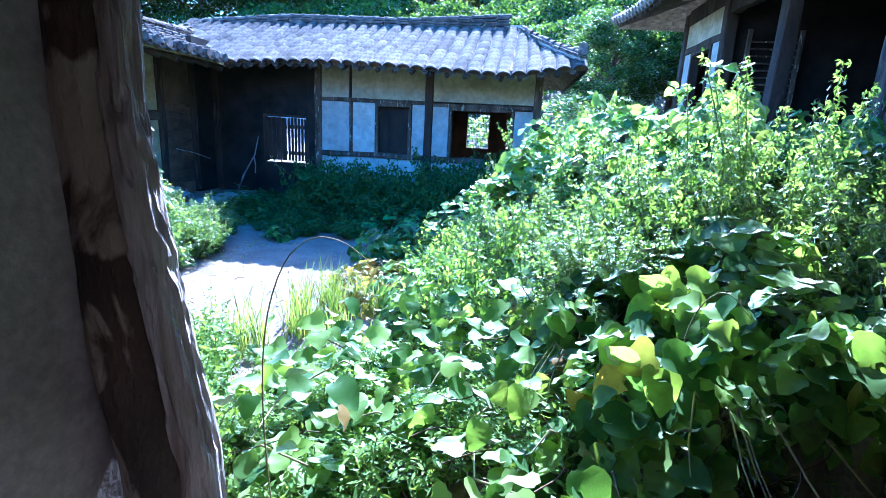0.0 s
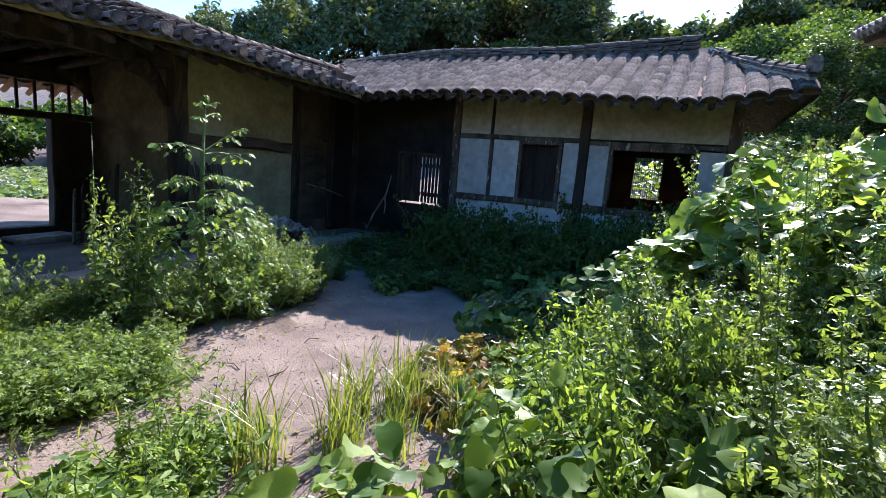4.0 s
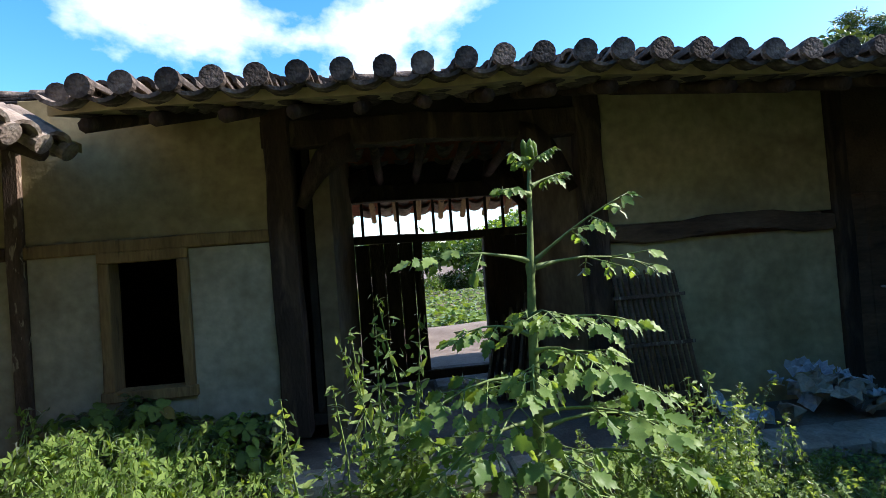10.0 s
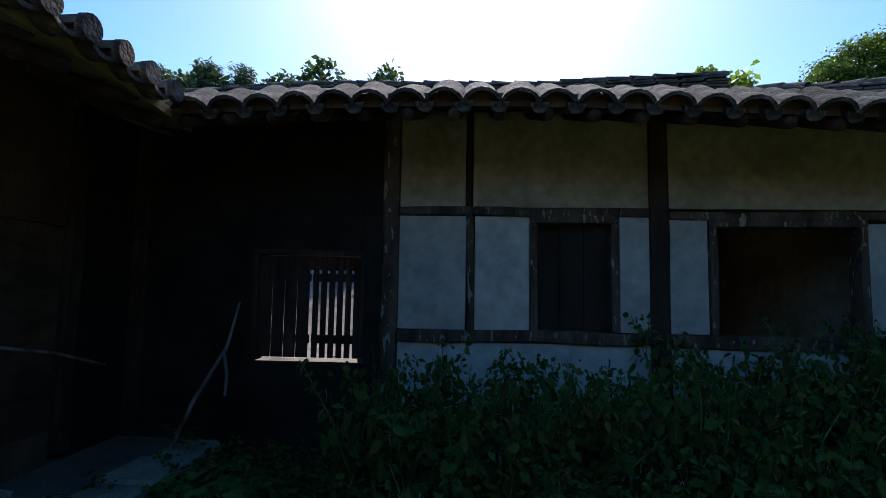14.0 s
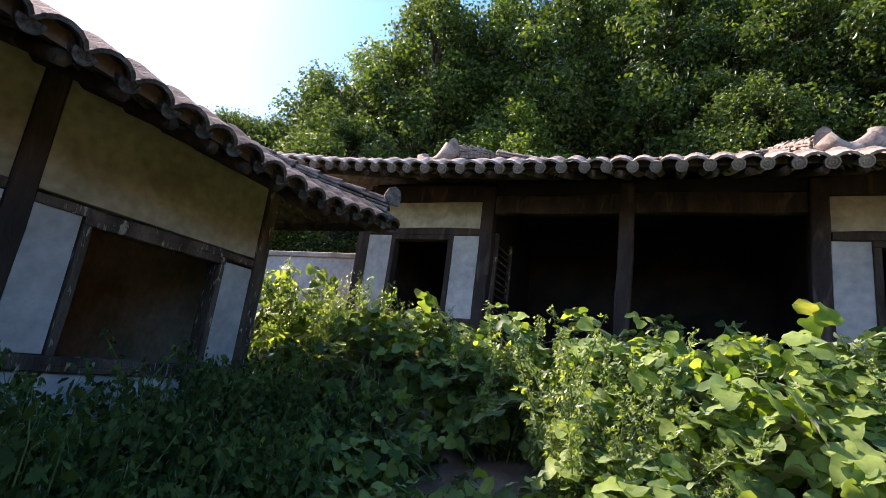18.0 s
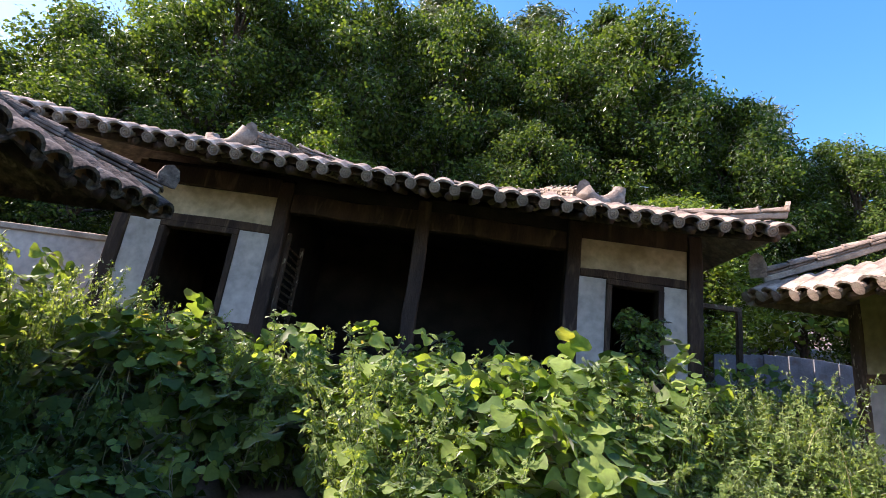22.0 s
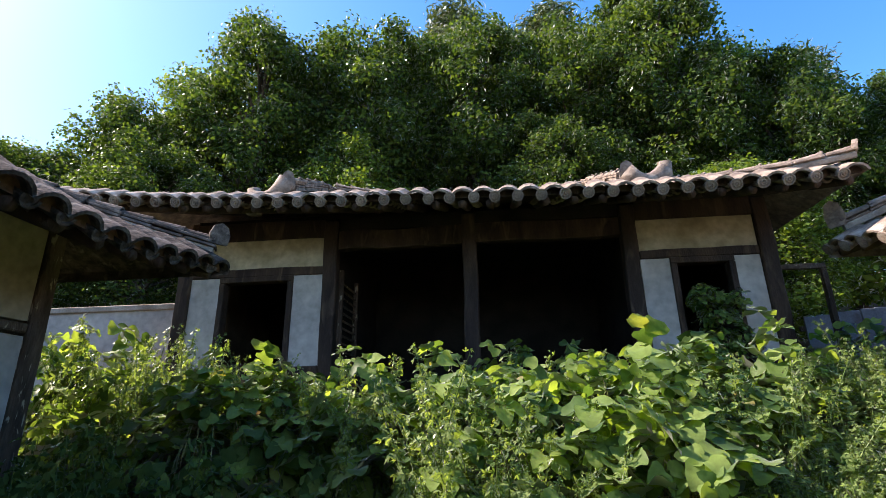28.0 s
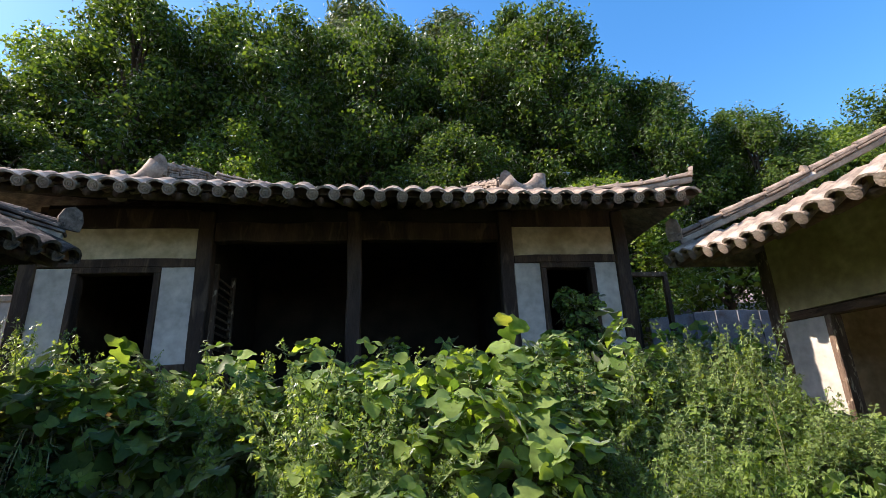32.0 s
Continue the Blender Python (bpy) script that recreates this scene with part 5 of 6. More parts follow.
# foot of the main house
for k in range(22):
    x, y = rng.uniform(-4.6, 4.2), rng.uniform(6.1, 6.8)
    dark_kudzu.put(x, y, ground_z(x, y) + rng.uniform(0.05, 0.2), rng.uniform(0, 6.3), rng.uniform(0.9, 1.2), rng.uniform(1.0, 1.5) if x > 0.2 else rng.uniform(0.5, 0.8))
# foot of the west wing
for k in range(60):
    x, y = rng.uniform(-3.65, -2.15), -1.9 + 6.3 * (k + rng.random()) / 60
    (dark_kudzu if k % 3 == 0 and x > -2.75 else shaded_weeds).put(x, y, ground_z(x, y) - 0.03, rng.uniform(0, 6.3), rng.uniform(0.85, 1.1), rng.uniform(0.9, 1.2) * (0.6 if y < -0.4 else 1.42 if x < -2.6 else 0.85))
for k in range(9):
    x, y = rng.uniform(-3.3, -0.4), rng.uniform(-2.1, -1.5)
    herbs.put(x, y, ground_z(x, y) - 0.02, rng.uniform(0, 6.3), rng.uniform(0.6, 0.8), rng.uniform(0.6, 0.9))
for k in range(30):
    x, y = rng.uniform(-2.5, -0.9), rng.uniform(-1.9, 1.4)
    (dark_kudzu if k % 4 == 0 else shaded_weeds).put(x, y, ground_z(x, y) - 0.03, rng.uniform(0, 6.3), rng.uniform(0.4, 0.6), rng.uniform(0.7, 1.0))
# along the terrace
for x, y, s in ((2.15, -1.05, 0.48), (1.85, -0.8, 0.55), (1.25, -0.7, 0.6), (0.7, -0.7, 0.74), (0.25, -0.7, 0.76), (0.85, -1.3, 0.74), (0.35, -1.3, 0.8), (-0.15, -0.9, 0.66), (1.75, -1.5, 0.6), (-0.5, -1.1, 0.5), (2.4, -1.5, 0.45), (-0.05, -1.4, 0.6), (0.5, -0.95, 0.78)):
    mugwort.put(x, y, ground_z(x, y) - 0.03, rng.uniform(0, 6.3), s, rng.uniform(0.8, 1.0))
for k in range(10):
    x, y = rng.uniform(3.4, 4.6), rng.uniform(2.45, 3.1)
    bright_herbs.put(x, y, ground_z(x, y) - 0.02, rng.uniform(0, 6.3), rng.uniform(0.6, 0.8), rng.uniform(0.7, 1.0))
for k in range(40):
    x, y = rng.uniform(2.5, 5.2), rng.uniform(-1.8, 0.1)
    if y > -0.9 and x < 3.0:
        continue
    bright_herbs.put(x, y, ground_z(x, y) - 0.02, rng.uniform(0, 6.3), rng.uniform(0.8, 1.1), rng.uniform(0.55, 0.8))
for x, y in ((0.4, -0.75), (1.0, -0.7), (1.5, -0.8), (2.0, -0.95), (0.0, -1.3), (2.4, -1.1), (0.7, -1.3)):
    herbs.put(x, y, ground_z(x, y) - 0.02, rng.uniform(0, 6.3), rng.uniform(0.8, 1.1), rng.uniform(0.8, 1.1))
for k in range(14):
    x, y = rng.uniform(3.5, 5.3), rng.uniform(-2.1, -1.2)
    bright_herbs.put(x, y, ground_z(x, y) - 0.02, rng.uniform(0, 6.3), rng.uniform(0.95, 1.15), rng.uniform(1.2, 1.6))
dry_kudzu.put(-1.1, 1.8, ground_z(-1.1, 1.8), 0.5, 0.8)
dry_kudzu.put(-0.9, 2.2, ground_z(-0.9, 2.2), 1.5, 0.7)
for k in range(9):
    dark_kudzu.put(rng.uniform(3.2, 5.2), rng.uniform(-2.8, -2.45), 0.33, rng.uniform(0, 6.3), rng.uniform(0.6, 0.85), rng.uniform(0.9, 1.2))
for k in range(44):
    x, y = rng.uniform(3.6, 5.4), rng.uniform(2.7, 6.0)
    if y < 0.9 * x - 1.9:
        continue
    d = off_path(x, y)
    if k % 3 == 1:
        low_kudzu.put(x, y, ground_z(x, y) - 0.05, rng.uniform(0, 6.3), rng.uniform(0.85, 1.1), 0.9 if d < 0.9 else 1.25)
    else:
        lance_weeds.put(x, y, ground_z(x, y) - 0.03, rng.uniform(0, 6.3), rng.uniform(0.7, 1.0), (0.6 if d < 0.9 else 0.9) * rng.uniform(0.8, 1.15))
# beside the way in from the east bay
for k in range(30):
    x, y = rng.uniform(2.9, 5.4), rng.uniform(1.2, 3.9)
    d = off_path(x, y)
    if d < 0.5 or y > x - 0.6:
        continue
    (low_kudzu if rng.random() < 0.5 else lance_weeds).put(x, y, ground_z(x, y) - 0.04, rng.uniform(0, 6.3), rng.uniform(0.65, 0.9), min(1.0, 0.55 + 0.35 * d))
for k in range(18):
    x, y = rng.uniform(0.4, 1.9), rng.uniform(2.2, 2.95)
    dry_kudzu.put(x, y, ground_z(x, y), rng.uniform(0, 6.3), rng.uniform(0.7, 1.1))
for x, y in ((2.0, 2.0), (2.2, 2.15), (2.35, 1.85), (1.85, 2.3), (2.6, 2.3), (2.1, 2.6), (2.8, 2.0), (3.2, 1.7)):
    tufts.put(x, y, ground_z(x, y), rng.uniform(0, 6.3), rng.uniform(0.8, 1.3))

# tall umbel plant before the terrace
AX, AY = 1.44, -1.05
angelica = thing("angelica_plant", (AX, AY, 0.0), "tall hollow-stemmed plant with cut leaves and a closed green head", "plant")


def stalk_at(z):
    return np.array([AX + 0.035 * math.sin(z * 1.6) - 0.012 * z, AY + 0.02 * math.sin(z * 2.3), z])


def compound_leaf(z, heading, reach, rise, drop, size, seed):
    """A leaf of the tall plant: sheath, bowed rib, side ribs with toothed leaflets in threes and a three-part tip."""
    lrn = np.random.default_rng(seed)
    base, d = stalk_at(z), np.array([math.cos(radians(heading)), math.sin(radians(heading)), 0.0])
    side = np.array([-d[1], d[0], 0.0])
    rib = lambda q: base + d * reach * q + np.array([0, 0, rise * q - drop * q * q])
    bm = bmesh.new()
    add_tube(bm, [Vector(rib(q)) for q in (0, 0.08, 0.2, 0.4, 0.6, 0.8, 1.0)], [0.02, 0.016, 0.009, 0.007, 0.005, 0.004, 0.002], 6)
    pos, ydir, sizes = [], [], []
    for u in (0.42, 0.62, 0.8, 0.93):
        for w in (-1, 1):
            axis = side * w + d * 0.55 + np.array([0, 0, lrn.uniform(-0.7, 0.15)])
            axis /= np.linalg.norm(axis)
            long = (0.34 if u < 0.5 else 0.26 if u < 0.7 else 0.14 if u < 0.9 else 0.03) * reach * lrn.uniform(0.8, 1.15)
            tip = rib(u) + axis * long
            add_tube(bm, [Vector(rib(u)), Vector(tip)], [0.004, 0.002], 4, caps=False)
            cross = np.cross([0, 0, 1.0], axis)
            turns = ((1.0, 0.0, 1.0), (0.92, 0.9, 0.75), (0.92, -0.9, 0.75), (0.45, 1.1, 0.6), (0.45, -1.1, 0.6)) if u < 0.7 else ((1.0, 0.0, 1.0), (0.8, 0.9, 0.7), (0.8, -0.9, 0.7)) if u < 0.9 else ((1.0, 0.0, 0.9),)
            for v, turn, big in turns:
                pos.append(rib(u) + axis * long * v)
                ydir.append(axis * math.cos(turn) + cross * math.sin(turn) + np.array([0, 0, lrn.uniform(-0.9, -0.1)]))
                sizes.append(size * big)
    for turn in (-0.7, 0.0, 0.7):
        pos.append(rib(1.0))
        ydir.append(d * math.cos(turn) + side * math.sin(turn) + np.array([0, 0, -0.3]))
        sizes.append(size * (1.05 if turn == 0 else 0.8))
    pos, ydir, sizes = np.array(pos), np.array(ydir), np.array(sizes) * lrn.uniform(0.95, 1.3, len(pos))
    ydir /= np.linalg.norm(ydir, axis=1, keepdims=True)
    zdir = np.tile([-0.35, 0.5, 0.75], (len(pos), 1)) + lrn.normal(0, 0.45, pos.shape)
    zdir -= ydir * (zdir * ydir).sum(1, keepdims=True)
    zdir /= np.linalg.norm(zdir, axis=1, keepdims=True)
    rib_ob = part("branch", bm, STEM, angelica, smooth=True)
    for p, x, y, z, k in zip(pos, np.cross(ydir, zdir), ydir, zdir, sizes):
        leaflet = under(new("leaflet", SERRATE), rib_ob)
        leaflet.matrix_basis = Matrix.Translation(p) @ Matrix(np.stack([x, y, z], 1) * k).to_4x4()


SERRATE = raw_mesh("leaflet", *SHAPES["serrate"], HERB, True)
bm = bmesh.new()
add_tube(bm, [Vector(stalk_at(z)) for z in (0, 0.3, 0.6, 0.9, 1.2, 1.5, 1.75, 1.8, 1.85, 2.1, 2.33)], [0.036, 0.034, 0.032, 0.03, 0.027, 0.024, 0.02, 0.027, 0.019, 0.013, 0.009], 10)
part("stalk", bm, STEM, angelica, "ridged pale green stalk", True)
LEAVES = ((2.3, 40, 0.13, 0.08, 0.02, 0.04), (2.31, 160, 0.12, 0.09, 0.02, 0.04), (2.3, 280, 0.12, 0.07, 0.02, 0.04), (2.2, 195, 0.2, 0.1, 0.03, 0.055), (2.16, 30, 0.2, 0.08, 0.06, 0.055), (1.83, 8, 0.6, 0.2, 0.16, 0.085), (1.81, 172, 0.5, 0.42, 0.1, 0.075), (1.79, 192, 0.76, 0.2, 0.25, 0.085),
          (1.55, 95, 0.36, 0.2, 0.2, 0.085), (1.5, 165, 0.5, 0.2, 0.2, 0.095), (1.42, 260, 0.5, 0.3, 0.2, 0.09), (1.32, 205, 0.56, 0.18, 0.25, 0.1), (1.25, 15, 0.6, 0.2, 0.3, 0.105), (1.16, 55, 0.55, 0.2, 0.3, 0.1),
          (1.08, 150, 0.62, 0.25, 0.3, 0.11), (1.0, 190, 0.75, 0.25, 0.35, 0.115), (0.92, 345, 0.62, 0.2, 0.3, 0.11), (0.8, 120, 0.55, 0.2, 0.3, 0.11), (0.7, 215, 0.7, 0.25, 0.3, 0.115), (0.58, 20, 0.65, 0.3, 0.3, 0.11), (0.45, 80, 0.5, 0.3, 0.25, 0.1),
          (1.46, 350, 0.4, 0.25, 0.25, 0.09), (1.38, 120, 0.45, 0.2, 0.25, 0.1), (1.28, 75, 0.4, 0.3, 0.3, 0.1), (1.2, 180, 0.68, 0.2, 0.3, 0.11), (1.12, 300, 0.5, 0.3, 0.3, 0.11), (1.04, 30, 0.7, 0.2, 0.36, 0.115), (0.95, 95, 0.5, 0.3, 0.35, 0.11), (0.86, 170, 0.8, 0.25, 0.36, 0.12), (0.75, 0, 0.7, 0.25, 0.36, 0.12))
for k, row in enumerate(LEAVES):
    compound_leaf(*row, 60 + k)
head = Vector(stalk_at(2.33))
bm = bmesh.new()
for k in range(11):
    a = k * 2.4
    c = head + Vector((math.cos(a), math.sin(a), 0)) * 0.03 * math.sqrt((k + 1) / 11) + Vector((0, 0, 0.04 + 0.02 * math.sin(k * 1.7)))
    add_tube(bm, [head.lerp(c, 0.2), c - Vector((0, 0, 0.02)), c + Vector((0, 0, 0.03)), c + Vector((0, 0, 0.05))], [0.006, 0.017, 0.015, 0.003], 6)
part("flower_head", bm, HERB_LIGHT, angelica, "closed pale green flower head", True)
for x, y, turn, tall in ((2.25, -1.2, 0.4, 1.2), (2.42, -1.05, 2.0, 0.95), (0.55, -1.2, 1.0, 0.85)):
    weed = plant("tall_weed", bush_meshes(50 + int(turn * 10), 1.3, 0.22, 13, 95, 0.1, MUGWORT, "lance"), ("foliage", "stalk"), "tall thin weed with narrow pale leaves", "weed", "tall weeds by the gate")
    weed.matrix_basis = Matrix.Translation((x, y, 0.0)) @ Matrix.Rotation(turn, 4, "Z")
    weed.scale = (1, 1, tall)


# ---------------------------------------------------------------- trees
def tree(seed, height, crown, leaf, mat, kind, clumps, per):
    """A trunk that forks into limbs, each bearing clumps of separate leaves."""
    rng = np.random.default_rng(seed)
    ob = thing("pine_tree" if kind == "pine" else "broadleaf_tree", (0, 0, -80), "tall pine with dark layered foliage" if kind == "pine" else "tall leafy tree on the wooded bank", "tree", "trees on the bank")
    bm = bmesh.new()
    lean = rng.normal(0, 0.03, 2)
    trunk = [Vector((lean[0] * height * q + 0.2 * math.sin(q * 5 + seed), lean[1] * height * q, height * q)) for q in (0, 0.15, 0.35, 0.55, 0.75, 0.95)]
    add_tube(bm, trunk, [height * k for k in (0.022, 0.018, 0.015, 0.012, 0.008, 0.003)], 8, 0.2)
    centres = []
    for k in range(clumps):
        a = k * 2.4 + rng.uniform(-0.5, 0.5)
        if kind == "pine":
            q = 0.35 + 0.65 * (k + rng.uniform(0, 1)) / clumps
            w = crown * (1.12 - q) * rng.uniform(0.35, 1.05)
        else:
            # clumps spread over an egg-shaped shell, a few inside it
            h = -0.9 + 1.88 * (k + rng.uniform(0, 1)) / clumps
            r = rng.uniform(0.45, 1.02) ** 0.5
            q = 0.6 + 0.38 * h * r
            w = crown * math.sqrt(max(0.02, 1 - h * h)) * r * (1.0 - 0.12 * h)
        c = np.array([w * np.cos(a), w * np.sin(a), height * q])
        t = trunk[min(4, int(q * 5))]
        if k % 2 == 0:
            s = Vector((t.x, t.y, height * q * 0.8))
            add_tube(bm, [s, s.lerp(Vector(c), 0.5) + Vector((0, 0, 0.2)), Vector(c)], [height * 0.006, height * 0.004, 0.01], 5, 0.2, False)
        centres.append(c)
    part("trunk", bm, BARK, None, smooth=True).parent = ob
    centres = np.array(centres)
    size = rng.uniform(0.55, 1.1, len(centres)) * (0.82 if kind != "pine" else 0.95) * crown / 3.0
    idx = np.repeat(np.arange(len(centres)), per)
    d = rng.normal(0, 1, (len(idx), 3))
    d /= np.linalg.norm(d, axis=1, keepdims=True)
    if kind == "pine":
        d[:, 2] = np.abs(d[:, 2]) - 0.3
    wave = 1 + 0.35 * np.sin(4 * np.arctan2(d[:, 1], d[:, 0]) + idx) * np.cos(5 * d[:, 2] + idx)
    rad = size[idx] * wave * rng.uniform(0.15, 1.1, len(idx)) ** 0.5
    pos = centres[idx] + d * rad[:, None] * ([1.1, 1.1, 0.3] if kind == "pine" else [1.05, 1.05, 0.95])
    rot = frames_from(pos, d, 0.4, rng.uniform(0.6, 1.35, len(idx)) * leaf, rng, 1.5)
    crown_ob = new("crown", leaves_mesh("crown", "needle" if kind == "pine" else "clump", pos, rot, mat))
    tagged(crown_ob, kind="stuff").parent = ob
    return ob


broad = Patch([tree(31, 11, 2.7, 0.135, OAK, "broad", 100, 560), tree(32, 12, 2.5, 0.13, ELM, "broad", 96, 560), tree(33, 10, 2.8, 0.145, OAK, "broad", 100, 560), tree(36, 11, 2.6, 0.13, ELM, "broad", 96, 560)])
far_broad = Patch([tree(34, 11, 3.4, 0.45, OAK, "broad", 40, 70), tree(35, 10, 3.4, 0.45, ELM, "broad", 40, 70)])
far_pines = Patch([tree(43, 12, 3.0, 0.5, PINE, "pine", 40, 110), tree(44, 11, 2.8, 0.5, PINE, "pine", 40, 110)])
pines = Patch([tree(41, 12, 3.0, 0.34, PINE, "pine", 60, 300), tree(42, 11, 2.8, 0.34, PINE, "pine", 56, 300)])
# heading from the yard (anticlockwise from north), distance and the height to which the crown reaches
for a, r, top in ((58, 17.5, 8.2), (51, 16, 8.6), (46, 18, 10.6), (40, 15.5, 11.2), (34, 17.5, 13.6), (28, 15, 14.0), (22, 17, 15.6), (15, 15, 15.4), (9, 17.5, 16.6), (2, 15, 15.0), (-5, 17, 16.2), (-11, 15.3, 15.4), (-17, 17.5, 16.4), (-21, 15.5, 15.0), (-26, 17.5, 14.6), (-31, 16, 12.2), (-37, 18, 11.0), (-42, 17, 10.2), (-47, 19, 11.0), (-53, 20, 11.2), (25, 20.5, 14.5), (5, 20.5, 17.0), (-14, 21, 16.5), (-30, 22, 13.5), (-40, 23, 11.5), (43, 21, 10.4), (54, 21, 8.6), (38, 13.3, 8.6), (18, 13.0, 9.4), (-8, 13.0, 9.4), (-25, 13.4, 8.6), (62, 14.0, 6.6)):
    x, y = -r * math.sin(radians(a)), 0.4 + r * math.cos(radians(a))
    g = ground_z(x, y) - 0.2
    sc = (top - g) / 11.3
    broad.put(x, y, g, rng.uniform(0, 6.3), max(0.72, sc * 0.95), sc / max(0.72, sc * 0.95))
for a, r, top in ((4, 19.0, 19.6), (-4, 21, 20.6), (-9, 19, 18.8), (-15, 20.5, 19.4), (-20, 19.5, 17.8), (12, 22, 20.4), (-34, 22, 15.0), (-24, 22, 17.0)):
    x, y = -r * math.sin(radians(a)), 0.4 + r * math.cos(radians(a))
    g = ground_z(x, y) - 0.2
    pines.put(x, y, g, rng.uniform(0, 6.3), (top - g) / 12.0)
# woods on the slopes west and south
for k in range(40):
    a, r = rng.uniform(98, 150), rng.uniform(33, 46)
    x, y = -r * math.sin(radians(a)), r * math.cos(radians(a))
    far_pines.put(x, y, ground_z(x, y) - 0.3, rng.uniform(0, 6.3), rng.uniform(0.6, 0.82))
for k in range(16):
    a, r = rng.uniform(140, 250), rng.uniform(105, 170)
    x, y = -r * math.sin(radians(a)), r * math.cos(radians(a))
    (far_pines if rng.random() < 0.4 else far_broad).put(x, y, ground_z(x, y) - 0.3, rng.uniform(0, 6.3), rng.uniform(0.3, 0.5))
for k in range(16):
    x, y = rng.uniform(-10, 6), rng.uniform(-36, -28)
    far_broad.put(x, y, ground_z(x, y) - 1.2, rng.uniform(0, 6.3), rng.uniform(0.2, 0.28) + (0.25 if x < -3 else 0))

# continuous woods: clumps of leaves over the far slopes
wrng = np.random.default_rng(12)


def woods(name, a0, a1, r0, r1, low, high, count, mat, label):
    a, r = np.radians(wrng.uniform(a0, a1, count)), wrng.uniform(r0, r1, count)
    wx, wy = -r * np.sin(a), r * np.cos(a)
    base = np.array([ground_z(p, q) for p, q in zip(wx, wy)])
    tall = high * (0.75 + 0.25 * np.sin(wx * 0.9 + 1) * np.sin(wy * 0.8)) * wrng.uniform(0.5, 1.0, count) ** 0.5
    pos = np.stack([wx, wy, base + np.maximum(low, tall)], 1)
    out = np.stack([wrng.normal(0, 1, count), wrng.normal(0, 1, count), np.full(count, 0.8)], 1)
    rot = frames_from(pos, out, 0.3, wrng.uniform(0.5, 1.1, count) * r0 / 55, wrng, 0.8)
    return tagged(new(name, leaves_mesh(name, "clump", pos, rot, mat)), label, "woods", kind="stuff")


woods("far_woods", 98, 150, 32, 46, 0.4, 9.0, 44000, PINE, "dense dark woods on the slope behind the service wing")
woods("far_woods", 66, 99, 38, 50, 0.4, 5.8, 26000, PINE, "dense dark woods on the slope behind the service wing")
woods("far_woods", 62, 100, 18, 42, 0.15, 2.6, 42000, ELM, "low scrub covering the slope behind the service wing")
woods("far_woods", 100, 150, 24, 42, 0.15, 3.0, 34000, ELM, "low scrub covering the slope beyond the gatehouse")
woods("far_woods", 60, 100, 48, 75, 0.5, 8.0, 22000, OAK, "dense green woods on the far slope")
woods("far_woods", -70, -20, 24, 40, 0.4, 7.0, 14000, OAK, "dense green woods beyond the east wing")
woods("far_woods", 140, 235, 110, 170, 0.5, 5.0, 16000, OAK, "distant wooded ridge beyond the field")
woods("far_woods", 152, 214, 30, 46, 0.2, 4.0, 30000, ELM, "dark hedge of trees beyond the crop field")
woods("far_woods", -45, 62, 14.5, 25, 0.3, 5.0, 34000, OAK, "undergrowth on the bank behind the main house")

# field beyond the lane
frng = np.random.default_rng(9)
n = 9000
fx, fy = frng.uniform(-9, 9, n), -10.5 - 16 * frng.uniform(0, 1, n) ** 1.4
pos = np.stack([fx, fy, [ground_z(a, b) + c for a, b, c in zip(fx, fy, frng.uniform(0.05, 0.3, n))]], 1)
crop = new("field_crop", leaves_mesh("field_crop", "kudzu", pos, frames_from(pos, np.tile([0, 0, 1.0], (n, 1)), 0.4, frng.uniform(0.14, 0.26, n), frng, 0.8), FIELD))
tagged(crop, "low green crop growing in the field beyond the lane", "crop", kind="stuff")

n = 3000
cx, cy = frng.uniform(-13, -8.6, n), frng.uniform(1.2, 6.5, n)
pos = np.stack([cx, cy, [ground_z(a, b) + c for a, b, c in zip(cx, cy, frng.uniform(0.2, 2.3, n))]], 1)
crop = new("field_crop", leaves_mesh("field_crop", "kudzu", pos, frames_from(pos, np.tile([0, 0, 1.0], (n, 1)), 0.4, frng.uniform(0.1, 0.2, n), frng, 1.0), HERB_LIGHT))
tagged(crop, "yellow-green crop growing behind the service wing", "crop", kind="stuff")


# ---------------------------------------------------------------- loose things
def leaf_object(parent, shape, place, rot, size, mat, name="leaf"):
    ob = under(new(name, shape), parent)
    ob.matrix_basis = Matrix.Translation(place) @ rot.to_matrix().to_4x4() @ Matrix.Diagonal((size, size, size, 1))
    return ob


def smooth_line(points):
    """Rounds the corners of a line of points."""
    pts = [Vector(p) for p in points]
    for _ in range(2):
        pts = [pts[0]] + [a.lerp(b, w) for a, b in zip(pts, pts[1:]) for w in (0.25, 0.75)] + [pts[-1]]
    return pts


v, f = SHAPES["kudzu"]
one_leaf = raw_mesh("leaf", v, f, KUDZU, True)
rng = random.Random(77)
